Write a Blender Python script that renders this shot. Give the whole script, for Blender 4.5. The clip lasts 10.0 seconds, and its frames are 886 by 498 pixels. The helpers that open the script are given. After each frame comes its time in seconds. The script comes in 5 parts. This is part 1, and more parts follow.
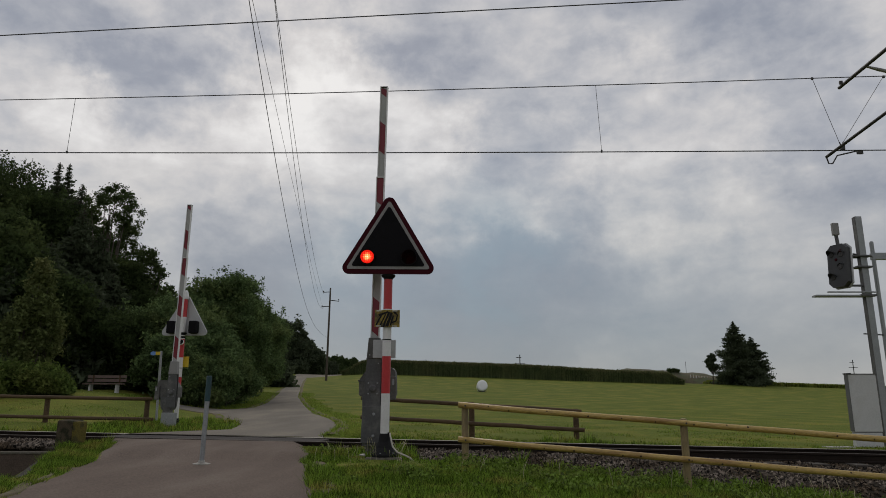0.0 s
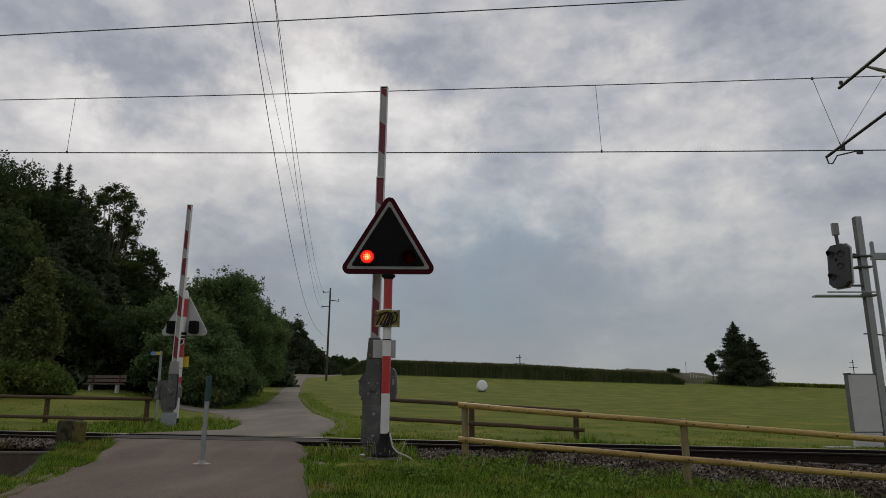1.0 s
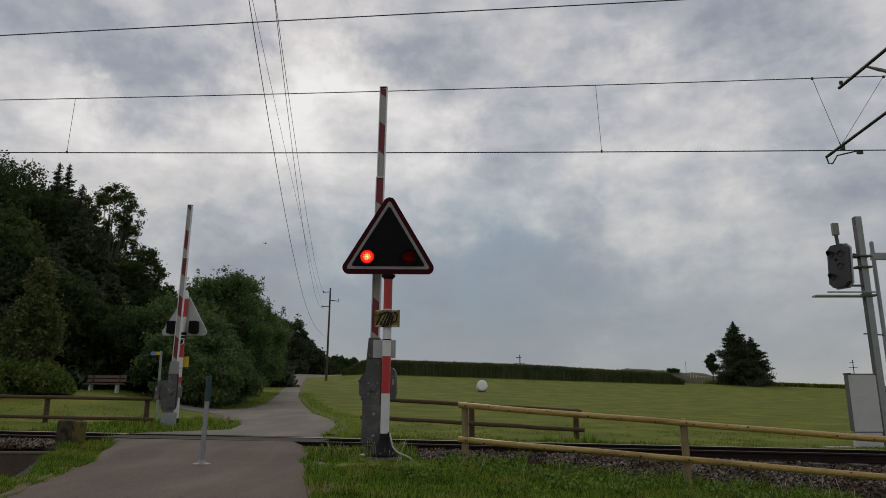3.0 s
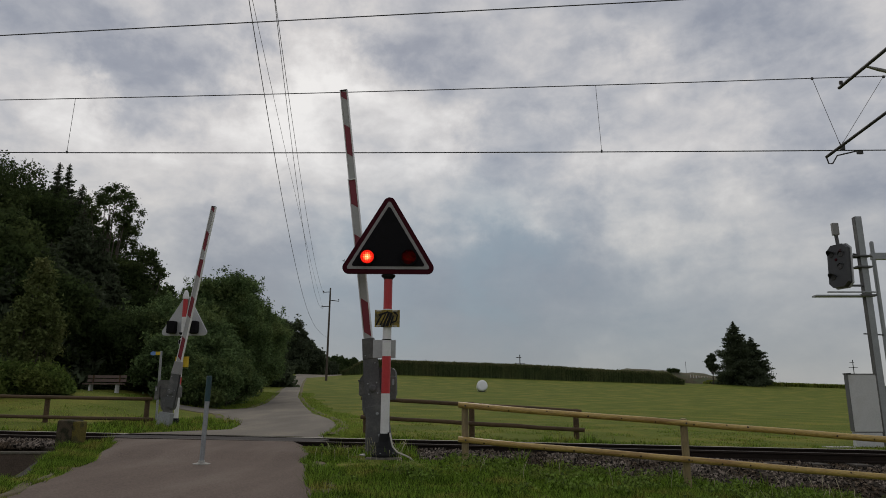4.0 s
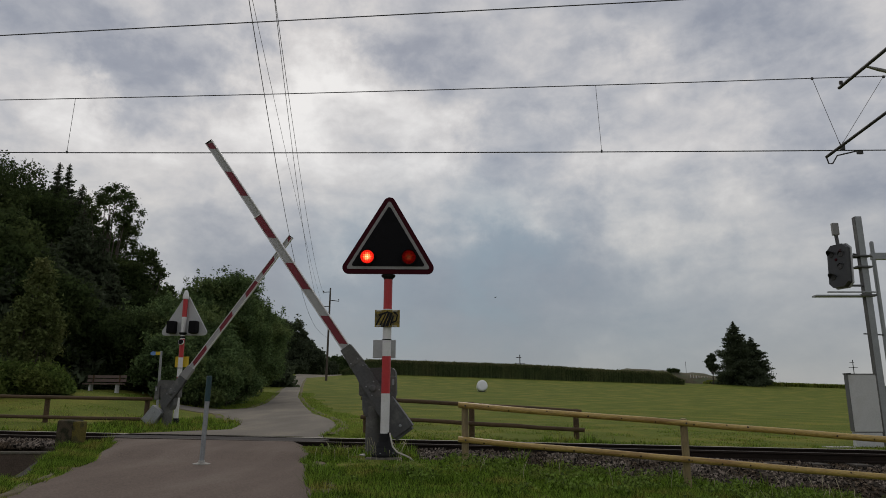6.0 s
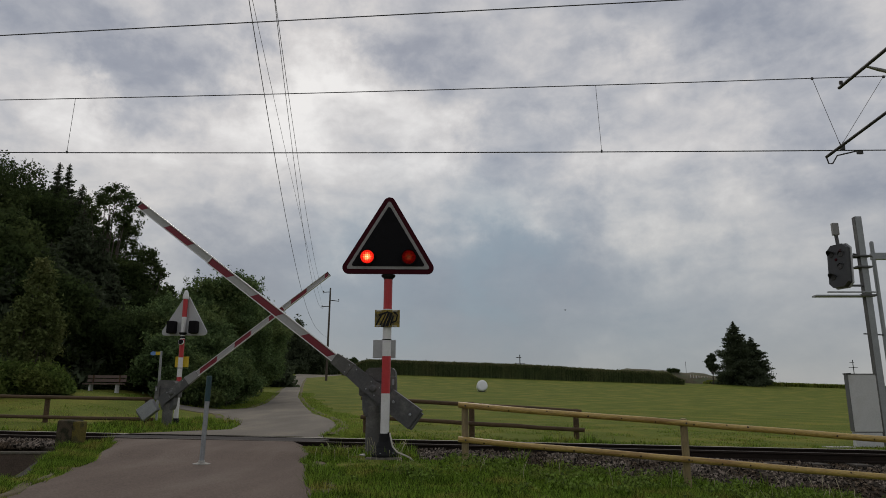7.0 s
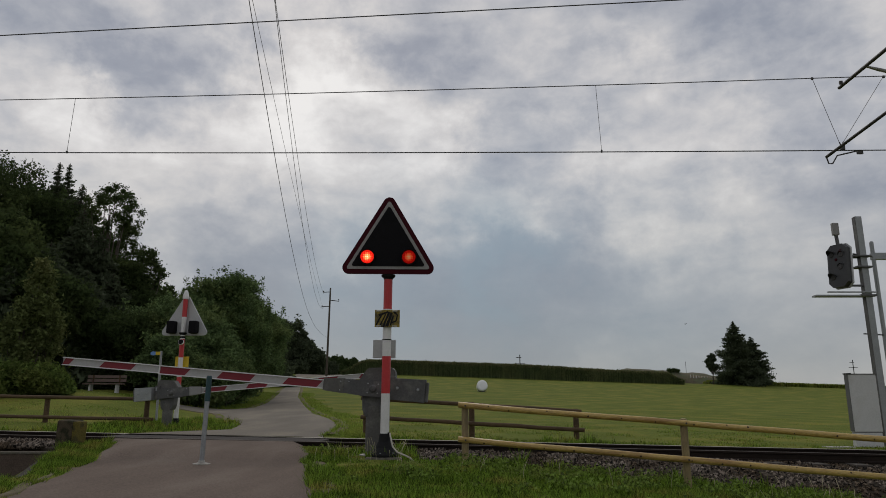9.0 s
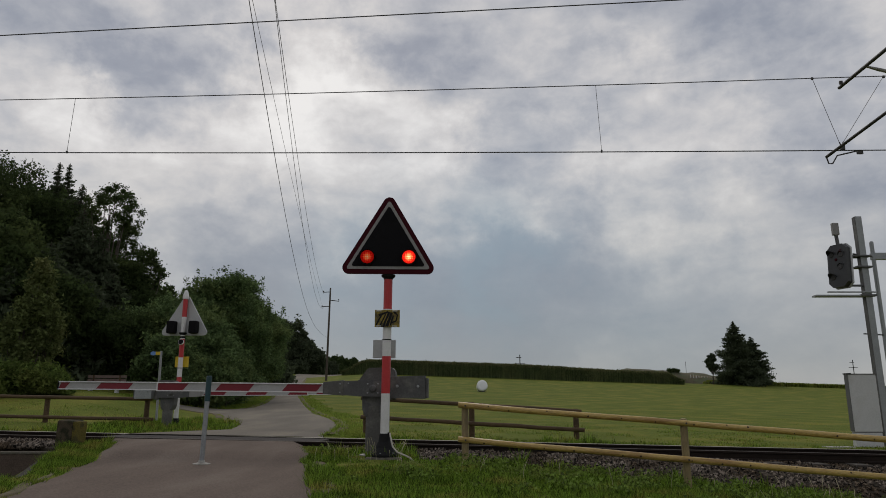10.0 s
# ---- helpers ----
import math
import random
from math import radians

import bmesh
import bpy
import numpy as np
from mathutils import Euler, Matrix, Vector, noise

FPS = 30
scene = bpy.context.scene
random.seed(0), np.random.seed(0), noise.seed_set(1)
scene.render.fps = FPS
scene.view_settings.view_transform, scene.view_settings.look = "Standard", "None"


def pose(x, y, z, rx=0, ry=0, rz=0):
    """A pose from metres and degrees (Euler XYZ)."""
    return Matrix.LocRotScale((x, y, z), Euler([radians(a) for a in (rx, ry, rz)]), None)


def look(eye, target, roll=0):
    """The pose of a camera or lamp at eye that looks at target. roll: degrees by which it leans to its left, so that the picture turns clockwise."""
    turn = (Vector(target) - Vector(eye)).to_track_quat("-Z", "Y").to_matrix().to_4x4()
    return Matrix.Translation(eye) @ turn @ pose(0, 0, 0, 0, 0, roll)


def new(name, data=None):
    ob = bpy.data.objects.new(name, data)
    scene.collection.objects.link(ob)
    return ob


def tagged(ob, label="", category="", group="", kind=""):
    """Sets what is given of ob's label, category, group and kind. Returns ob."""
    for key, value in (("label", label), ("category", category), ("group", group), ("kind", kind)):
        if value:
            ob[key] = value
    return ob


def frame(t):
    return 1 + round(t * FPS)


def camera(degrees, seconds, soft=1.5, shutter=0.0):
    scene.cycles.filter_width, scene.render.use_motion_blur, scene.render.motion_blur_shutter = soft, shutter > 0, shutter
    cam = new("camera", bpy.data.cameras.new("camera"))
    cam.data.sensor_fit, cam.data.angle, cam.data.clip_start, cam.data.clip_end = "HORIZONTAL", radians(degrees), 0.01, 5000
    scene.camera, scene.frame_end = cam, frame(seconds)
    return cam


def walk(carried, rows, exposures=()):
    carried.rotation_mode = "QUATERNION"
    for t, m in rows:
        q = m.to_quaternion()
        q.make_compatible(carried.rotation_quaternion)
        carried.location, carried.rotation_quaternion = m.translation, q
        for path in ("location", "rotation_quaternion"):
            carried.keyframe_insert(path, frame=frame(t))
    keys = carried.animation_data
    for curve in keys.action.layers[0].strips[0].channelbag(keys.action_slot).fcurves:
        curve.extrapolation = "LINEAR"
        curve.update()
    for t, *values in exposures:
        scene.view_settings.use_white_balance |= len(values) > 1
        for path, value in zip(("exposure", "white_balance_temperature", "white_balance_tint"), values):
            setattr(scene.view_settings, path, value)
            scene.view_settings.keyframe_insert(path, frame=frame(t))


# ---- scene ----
cam = camera(67, 10.0, soft=0.9)
VIEW = pose(0, 0, 0.80, 102.55, 0, 0)
walk(cam, [(0, VIEW), (10.0, VIEW)], exposures=[(0, 0.0), (10.0, 0.0)])


# ---- sky and light ----
def sky_world():
    w = bpy.data.worlds.new("overcast_sky")
    scene.world = w
    w.use_nodes = True
    nt = w.node_tree
    nt.nodes.clear()
    N, L = nt.nodes.new, nt.links.new
    out, bg = N("ShaderNodeOutputWorld"), N("ShaderNodeBackground")
    L(bg.outputs[0], out.inputs[0])
    tc = N("ShaderNodeTexCoord")
    sky = N("ShaderNodeTexSky")
    sky.sky_type, sky.sun_disc = "NISHITA", False
    sky.sun_elevation, sky.sun_rotation = radians(42), radians(-14)

    def math_node(op, a, b=None, c=None):
        n = N("ShaderNodeMath")
        n.operation = op
        for i, v in enumerate((a, b, c)):
            if v is None:
                continue
            if isinstance(v, (int, float)):
                n.inputs[i].default_value = v
            else:
                L(v, n.inputs[i])
        return n.outputs[0]

    sep = N("ShaderNodeSeparateXYZ")
    L(tc.outputs["Generated"], sep.inputs[0])

    def fbm(scale, detail, rough, dist, off, flat):
        m = N("ShaderNodeMapping")
        m.inputs["Location"].default_value, m.inputs["Scale"].default_value = off, (1, 1, flat)
        L(tc.outputs["Generated"], m.inputs[0])
        n = N("ShaderNodeTexNoise")
        n.inputs["Scale"].default_value, n.inputs["Detail"].default_value = scale, detail
        n.inputs["Roughness"].default_value, n.inputs["Distortion"].default_value = rough, dist
        L(m.outputs[0], n.inputs["Vector"])
        return n.outputs["Fac"]

    big = fbm(3.2, 3, 0.5, 0.2, (3.1, 0.4, 0), 1.5)
    mid = fbm(6.0, 5, 0.52, 0.25, (1.7, 5.2, 0), 2.1)
    fine = fbm(15.0, 5, 0.55, 0.4, (0.3, 2.2, 0), 1.7)
    puff = fbm(34.0, 6, 0.6, 0.5, (4.3, 1.2, 0), 1.5)

    # the banks of cloud have ragged outlines: bend the direction a little
    ragged = N("ShaderNodeTexNoise")
    ragged.inputs["Scale"].default_value, ragged.inputs["Detail"].default_value, ragged.inputs["Roughness"].default_value = 9.0, 7, 0.62
    L(tc.outputs["Generated"], ragged.inputs["Vector"])
    shift, bent, unit = N("ShaderNodeVectorMath"), N("ShaderNodeVectorMath"), N("ShaderNodeVectorMath")
    shift.operation, bent.operation, unit.operation = "SUBTRACT", "MULTIPLY_ADD", "NORMALIZE"
    L(ragged.outputs["Color"], shift.inputs[0])
    shift.inputs[1].default_value = (0.5, 0.5, 0.5)
    L(shift.outputs[0], bent.inputs[0])
    bent.inputs[1].default_value = (0.30, 0.0, 0.20)
    L(tc.outputs["Generated"], bent.inputs[2])
    L(bent.outputs[0], unit.inputs[0])

    def bank(x, z, width, amount):
        """A thicker or thinner bank of cloud round one direction (x to the right, z up, for y = 1)."""
        v = Vector((x, 1, z)).normalized()
        d = N("ShaderNodeVectorMath")
        d.operation = "DOT_PRODUCT"
        L(unit.outputs[0], d.inputs[0])
        d.inputs[1].default_value = v
        far = math_node("SUBTRACT", 1.0, d.outputs["Value"])
        e = math_node("EXPONENT", math_node("MULTIPLY", far, -1.0 / width))
        return math_node("MULTIPLY", e, amount)

    total = math_node("MULTIPLY", math_node("SUBTRACT", big, 0.5), 0.5)
    total = math_node("ADD", total, math_node("MULTIPLY", math_node("SUBTRACT", mid, 0.5), 0.90))
    total = math_node("ADD", total, math_node("MULTIPLY", math_node("SUBTRACT", fine, 0.5), 0.40))
    total = math_node("ADD", total, math_node("MULTIPLY", math_node("SUBTRACT", puff, 0.5), 0.22))
    # towards the horizon the cover is smooth
    calm = N("ShaderNodeMapRange")
    calm.inputs["From Min"].default_value, calm.inputs["From Max"].default_value = 0.04, 0.30
    calm.inputs["To Min"].default_value = 0.22
    L(sep.outputs[2], calm.inputs["Value"])
    total = math_node("MULTIPLY", total, calm.outputs[0])
    for x, z, width, amount in WEST_BANKS + MIDDLE_BANKS + EAST_BANKS:
        total = math_node("ADD", total, bank(x, z, width, amount))
    fac = math_node("ADD", total, 0.5)
    ramp = N("ShaderNodeValToRGB")
    ramp.color_ramp.interpolation = "LINEAR"
    el = ramp.color_ramp.elements
    el[0].position, el[0].color = 0.0, (0.222, 0.240, 0.298, 1)
    el[1].position, el[1].color = 1.0, (0.86, 0.84, 0.82, 1)
    for p, c in ((0.28, (0.306, 0.326, 0.378, 1)), (0.5, (0.452, 0.459, 0.488, 1)), (0.72, (0.63, 0.612, 0.606, 1))):
        e = el.new(p)
        e.color = c
    L(fac, ramp.inputs[0])
    # where the cover is thin the blue shows through
    thin = None
    for x, z, width, amount in ((0.08, 0.21, 0.008, 0.75), (-0.10, 0.19, 0.008, 0.60), (0.25, 0.13, 0.02, 0.28)):
        b = bank(x, z, width, amount)
        thin = b if thin is None else math_node("MAXIMUM", thin, b)
    cover = N("ShaderNodeMapRange")
    cover.inputs["From Min"].default_value, cover.inputs["From Max"].default_value = 0.35, 0.65
    cover.inputs["To Min"].default_value, cover.inputs["To Max"].default_value = 1.15, 0.55
    L(mid, cover.inputs["Value"])
    thin = math_node("MULTIPLY", thin, cover.outputs[0])
    blue = N("ShaderNodeMixRGB")
    L(thin, blue.inputs[0])
    L(ramp.outputs[0], blue.inputs[1])
    blue.inputs[2].default_value = (0.262, 0.338, 0.408, 1)
    # haze takes the purple out of the cover low over the horizon
    low = N("ShaderNodeMapRange")
    low.inputs["From Min"].default_value, low.inputs["From Max"].default_value = 0.02, 0.34
    low.inputs["To Min"].default_value, low.inputs["To Max"].default_value = 1.0, 0.0
    L(sep.outputs[2], low.inputs["Value"])
    haze = N("ShaderNodeMixRGB")
    haze.blend_type = "MULTIPLY"
    L(low.outputs[0], haze.inputs[0])
    L(blue.outputs[0], haze.inputs[1])
    haze.inputs[2].default_value = (0.92, 0.918, 0.855, 1)
    mix = N("ShaderNodeMixRGB")
    mix.inputs[0].default_value = 0.93
    scaled = N("ShaderNodeVectorMath")
    scaled.operation = "SCALE"
    scaled.inputs["Scale"].default_value = 0.08
    L(sky.outputs[0], scaled.inputs[0])
    L(scaled.outputs[0], mix.inputs[1])
    L(haze.outputs[0], mix.inputs[2])
    L(mix.outputs[0], bg.inputs["Color"])
    bg.inputs["Strength"].default_value = 1.0


# banks of cloud: direction (x, z per y), spread, amount
WEST_BANKS = ((-0.48, 0.63, 0.0015, 0.26), (-0.64, 0.49, 0.0015, 0.16), (-0.21, 0.54, 0.003, 0.4), (-0.26, 0.42, 0.0027, 0.2), (-0.31, 0.6, 0.002, 0.11), (-0.42, 0.46, 0.0021, -0.3),
              (-0.53, 0.46, 0.0011, -0.2), (-0.52, 0.55, 0.0016, -0.2), (-0.6, 0.58, 0.0012, -0.12), (-0.427, 0.598, 0.003, -0.16), (-0.41, 0.403, 0.003, 0.15), (-0.61, 0.39, 0.0035, 0.18),
              (-0.39, 0.38, 0.0062, 0.2), (-0.3, 0.16, 0.006, -0.2))
MIDDLE_BANKS = ((-0.15, 0.47, 0.0025, 0.26), (-0.04, 0.41, 0.0021, 0.2), (0.01, 0.56, 0.003, -0.22), (0.11, 0.59, 0.0027, -0.08), (0.1, 0.41, 0.0024, -0.16), (-0.061, 0.598, 0.003, -0.1),
                (0.062, 0.598, 0.003, 0.1), (-0.06, 0.498, 0.003, 0.14), (0.06, 0.498, 0.003, 0.14), (0.179, 0.498, 0.003, 0.2), (0.09, 0.285, 0.0009, 0.3), (0.14, 0.28, 0.0005, 0.22),
                (-0.14, 0.28, 0.0027, 0.16), (0.04, 0.27, 0.0035, 0.24), (0.01, 0.34, 0.0035, 0.12), (-0.12, 0.36, 0.003, 0.1), (0.07, 0.34, 0.0018, -0.05), (0.07, 0.2, 0.005, -0.2),
                (-0.1, 0.17, 0.006, -0.16), (-0.15, 0.05, 0.02, -0.14), (0.05, 0.07, 0.012, -0.14), (0.14, 0.15, 0.006, -0.1), (-0.057, 0.311, 0.003, 0.08), (-0.17, 0.223, 0.003, 0.1))
EAST_BANKS = ((0.36, 0.54, 0.0012, 0.24), (0.28, 0.55, 0.0008, 0.12), (0.3, 0.45, 0.0025, 0.24), (0.46, 0.46, 0.002, 0.24), (0.59, 0.6, 0.0035, -0.18), (0.304, 0.598, 0.003, -0.2),
              (0.549, 0.598, 0.003, -0.1), (0.418, 0.498, 0.003, -0.1), (0.658, 0.498, 0.003, 0.1), (0.528, 0.403, 0.003, -0.1), (0.35, 0.29, 0.0045, 0.26), (0.54, 0.27, 0.0035, 0.12),
              (0.64, 0.38, 0.0021, -0.2), (0.28, 0.2, 0.0025, -0.06), (0.55, 0.12, 0.02, -0.06), (0.35, 0.08, 0.03, -0.12), (0.287, 0.311, 0.003, 0.14), (0.403, 0.311, 0.003, 0.1))
sky_world()
sun_data = bpy.data.lights.new("sun", "SUN")
sun_data.energy, sun_data.angle, sun_data.color = 0.9, radians(25), (1.0, 0.93, 0.82)
sun = new("sun", sun_data)
sun.matrix_world = look((-3, 12, 11), (0, 0, 0))


# ---- materials ----
def surface(name, colour, rough=0.7, metal=0.0, vary=0.2, scale=6.0, bump=0.1, fine=60.0, second=None, second_at=0.62,
            spec=0.5, random=0.0, island=0.0, stretch=None, trans=0.0):
    """A procedural surface: base colour varied at two scales, a second colour in patches, fine relief."""
    m = bpy.data.materials.new(name)
    m.use_nodes = True
    nt = m.node_tree
    N, L = nt.nodes.new, nt.links.new
    b = nt.nodes["Principled BSDF"]
    b.inputs["Roughness"].default_value, b.inputs["Metallic"].default_value = rough, metal
    b.inputs["Specular IOR Level"].default_value = spec
    tc = N("ShaderNodeTexCoord")
    vec = tc.outputs["Object"]
    if stretch:
        mp = N("ShaderNodeMapping")
        mp.inputs["Scale"].default_value = stretch
        L(vec, mp.inputs[0])
        vec = mp.outputs[0]
    n1, n2 = N("ShaderNodeTexNoise"), N("ShaderNodeTexNoise")
    n1.inputs["Scale"].default_value, n1.inputs["Detail"].default_value = scale, 5
    n2.inputs["Scale"].default_value, n2.inputs["Detail"].default_value = fine, 3
    for n in (n1, n2):
        L(vec, n.inputs["Vector"])
    add = N("ShaderNodeMath")
    add.operation = "ADD"
    L(n1.outputs["Fac"], add.inputs[0])
    L(n2.outputs["Fac"], add.inputs[1])
    last = add.outputs[0]
    span = 1.0
    for amount, node, socket in ((random, "ShaderNodeObjectInfo", "Random"), (island, "ShaderNodeNewGeometry", "Random Per Island")):
        if amount:
            src = N(node)
            mul = N("ShaderNodeMath")
            mul.operation = "MULTIPLY_ADD"
            L(src.outputs[socket], mul.inputs[0])
            mul.inputs[1].default_value, mul.inputs[2].default_value = amount * 2, -amount
            ad = N("ShaderNodeMath")
            ad.operation = "ADD"
            L(last, ad.inputs[0])
            L(mul.outputs[0], ad.inputs[1])
            last = ad.outputs[0]
            span += amount
    mr = N("ShaderNodeMapRange")
    mr.inputs["From Min"].default_value, mr.inputs["From Max"].default_value = 1.0 - 0.4 * span, 1.0 + 0.4 * span
    mr.inputs["To Min"].default_value, mr.inputs["To Max"].default_value = 1 - vary, 1 + vary
    L(last, mr.inputs["Value"])
    mul = N("ShaderNodeVectorMath")
    mul.operation = "SCALE"
    L(mr.outputs[0], mul.inputs["Scale"])
    if second:
        r = N("ShaderNodeValToRGB")
        r.color_ramp.elements[0].position, r.color_ramp.elements[1].position = second_at - 0.08, second_at + 0.08
        L(n1.outputs["Fac"], r.inputs[0])
        mx = N("ShaderNodeMixRGB")
        L(r.outputs[0], mx.inputs[0])
        mx.inputs[1].default_value, mx.inputs[2].default_value = (*colour, 1), (*second, 1)
        L(mx.outputs[0], mul.inputs[0])
    else:
        mul.inputs[0].default_value = colour
    L(mul.outputs[0], b.inputs["Base Color"])
    if bump:
        bp = N("ShaderNodeBump")
        bp.inputs["Strength"].default_value, bp.inputs["Distance"].default_value = bump, 0.02
        L(add.outputs[0], bp.inputs["Height"])
        L(bp.outputs[0], b.inputs["Normal"])
    if trans:
        tr = N("ShaderNodeBsdfTranslucent")
        L(mul.outputs[0], tr.inputs["Color"])
        ms = N("ShaderNodeMixShader")
        ms.inputs[0].default_value = trans
        L(b.outputs[0], ms.inputs[1])
        L(tr.outputs[0], ms.inputs[2])
        L(ms.outputs[0], nt.nodes["Material Output"].inputs[0])
    return m


def glow(name):
    """The light of a cluster of red diodes: brightest in the middle, in fine cells."""
    m = bpy.data.materials.new(name)
    m.use_nodes = True
    nt = m.node_tree
    nt.nodes.clear()
    N, L = nt.nodes.new, nt.links.new
    out, em = N("ShaderNodeOutputMaterial"), N("ShaderNodeEmission")
    L(em.outputs[0], out.inputs[0])
    tc, ln, ramp = N("ShaderNodeTexCoord"), N("ShaderNodeVectorMath"), N("ShaderNodeValToRGB")
    ln.operation = "LENGTH"
    L(tc.outputs["Object"], ln.inputs[0])
    sc = N("ShaderNodeMath")
    sc.operation = "MULTIPLY"
    sc.inputs[1].default_value = 1 / 0.1
    L(ln.outputs["Value"], sc.inputs[0])
    vo = N("ShaderNodeTexVoronoi")
    vo.inputs["Scale"].default_value = 38
    vo.inputs["Randomness"].default_value = 0.25
    L(tc.outputs["Object"], vo.inputs["Vector"])
    ad = N("ShaderNodeMath")
    ad.operation = "MULTIPLY_ADD"
    L(vo.outputs["Distance"], ad.inputs[0])
    ad.inputs[1].default_value = 0.75
    L(sc.outputs[0], ad.inputs[2])
    L(ad.outputs[0], ramp.inputs[0])
    el = ramp.color_ramp.elements
    el[0].position, el[0].color = 0.22, (1.0, 0.90, 0.50, 1)
    el[1].position, el[1].color = 1.15, (0.55, 0.01, 0.005, 1)
    for p, c in ((0.55, (1.0, 0.34, 0.09, 1)), (0.85, (1.0, 0.05, 0.02, 1))):
        e = el.new(p)
        e.color = c
    L(ramp.outputs[0], em.inputs["Color"])
    em.inputs["Strength"].default_value = 1.5
    return m


def tinted(name, keep):
    """A sheet of dark tinted glass that lets a share of the light through."""
    m = bpy.data.materials.new(name)
    m.use_nodes = True
    nt = m.node_tree
    nt.nodes.clear()
    N, L = nt.nodes.new, nt.links.new
    out, tr, gl, mx = N("ShaderNodeOutputMaterial"), N("ShaderNodeBsdfTransparent"), N("ShaderNodeBsdfGlossy"), N("ShaderNodeMixShader")
    tr.inputs["Color"].default_value = (keep, keep * 0.8, keep * 0.8, 1)
    gl.inputs["Roughness"].default_value = 0.35
    gl.inputs["Color"].default_value = (0.2, 0.2, 0.2, 1)
    mx.inputs[0].default_value = 0.004
    L(tr.outputs[0], mx.inputs[1])
    L(gl.outputs[0], mx.inputs[2])
    L(mx.outputs[0], out.inputs[0])
    return m


M_GRASS = surface("grass_ground", (0.108, 0.134, 0.024), 0.95, 0, 0.40, 0.45, 0.6, 11, (0.142, 0.141, 0.030), 0.55, 0.04)
M_BLADE = surface("grass_blade", (0.125, 0.200, 0.024), 0.75, 0, 0.75, 1.6, 0, 7, (0.21, 0.19, 0.045), 0.60, 0.15, island=1.4, trans=0.3)
M_MOWN = surface("mown_grass_blade", (0.185, 0.225, 0.045), 0.8, 0, 0.4, 0.8, 0, 7, (0.225, 0.220, 0.056), 0.57, 0.05, island=0.8, trans=0.5)
M_LUSH = surface("lush_bank_grass", (0.190, 0.265, 0.048), 0.8, 0, 0.45, 0.8, 0, 7, (0.225, 0.250, 0.055), 0.57, 0.05, island=0.9, trans=0.5)
M_GRIT = surface("dry_grit", (0.155, 0.128, 0.085), 0.95, 0, 0.4, 3, 0.6, 40, (0.105, 0.095, 0.058), 0.52, spec=0.1)
M_DRY = surface("dry_stalk", (0.42, 0.38, 0.24), 0.8, 0, 0.3, 4, 0, 30)
M_ASPHALT = surface("asphalt", (0.146, 0.115, 0.097), 0.95, 0, 0.30, 1.2, 0.9, 48, (0.155, 0.126, 0.107), 0.58, spec=0.08, stretch=(1.5, 0.4, 1))
M_FARROAD = surface("pale_asphalt", (0.170, 0.153, 0.130), 0.95, 0, 0.24, 0.9, 0.3, 30, (0.190, 0.170, 0.138), 0.57, spec=0.08, stretch=(1.5, 0.3, 1))
M_RUBBER = surface("crossing_panel", (0.066, 0.060, 0.058), 0.9, 0, 0.25, 3, 0.3, 60, spec=0.05)
M_BALLAST = surface("ballast_stone", (0.135, 0.112, 0.092), 0.9, 0, 0.9, 1.6, 0.2, 40, (0.060, 0.044, 0.030), 0.50, 0.15, island=1.6)
M_BED = surface("ballast_bed", (0.034, 0.028, 0.021), 1.0, 0, 0.4, 6, 0.5, 40, spec=0.1)
M_RAIL = surface("rusty_rail", (0.022, 0.016, 0.013), 0.8, 0.1, 0.3, 6, 0.2, 60, spec=0.15)
# far railhead: the sky's reflection is put into its pale colour
M_RAILTOP = surface("worn_sky_bright_railhead", (0.32, 0.30, 0.25), 0.6, 0.3, 0.25, 4, 0.02, 60, spec=0.3)
M_SLEEPER = surface("sleeper_wood", (0.05, 0.042, 0.035), 0.95, 0, 0.3, 4, 0.3, 50)
M_WOOD = surface("fence_wood", (0.45, 0.305, 0.088), 0.38, 0, 0.45, 3, 0.3, 30, (0.24, 0.14, 0.042), 0.55, stretch=(0.5, 4, 4))
M_WOODPOST = surface("fence_post_wood", (0.25, 0.19, 0.095), 0.8, 0, 0.35, 3, 0.25, 30, (0.13, 0.10, 0.055), 0.56, stretch=(4, 4, 0.5))
M_OLDWOOD = surface("weathered_wood", (0.105, 0.070, 0.040), 0.85, 0, 0.35, 3, 0.25, 30, (0.065, 0.045, 0.028), 0.56, spec=0.2, stretch=(0.6, 3, 3))
M_BENCH = surface("weathered_bench_slat", (0.150, 0.108, 0.090), 0.8, 0, 0.3, 3, 0.2, 30, stretch=(0.6, 3, 3))
M_KNOT = surface("dark_knot", (0.05, 0.03, 0.016), 0.85, 0, 0.3, 9, 0.2, 60)
M_CUT = surface("cut_wood_end", (0.40, 0.32, 0.20), 0.85, 0, 0.25, 14, 0.1, 60)
M_CONCRETE = surface("mossy_concrete", (0.088, 0.070, 0.047), 0.95, 0, 0.4, 9, 0.6, 60, (0.030, 0.030, 0.018), 0.52, spec=0.1)
M_PALECON = surface("pale_concrete", (0.34, 0.33, 0.30), 0.95, 0, 0.25, 5, 0.4, 60, (0.2, 0.19, 0.16), 0.6)
M_EDGECON = surface("grey_edging_concrete", (0.17, 0.155, 0.13), 0.95, 0, 0.35, 5, 0.5, 60, (0.09, 0.085, 0.065), 0.55, spec=0.1)
M_YELLOWCON = surface("faded_yellow_paint", (0.14, 0.115, 0.032), 0.9, 0, 0.4, 9, 0.4, 60, (0.06, 0.055, 0.025), 0.52, spec=0.1)
M_GALV = surface("galvanised_steel", (0.30, 0.31, 0.32), 0.55, 0.55, 0.2, 6, 0.05, 50)
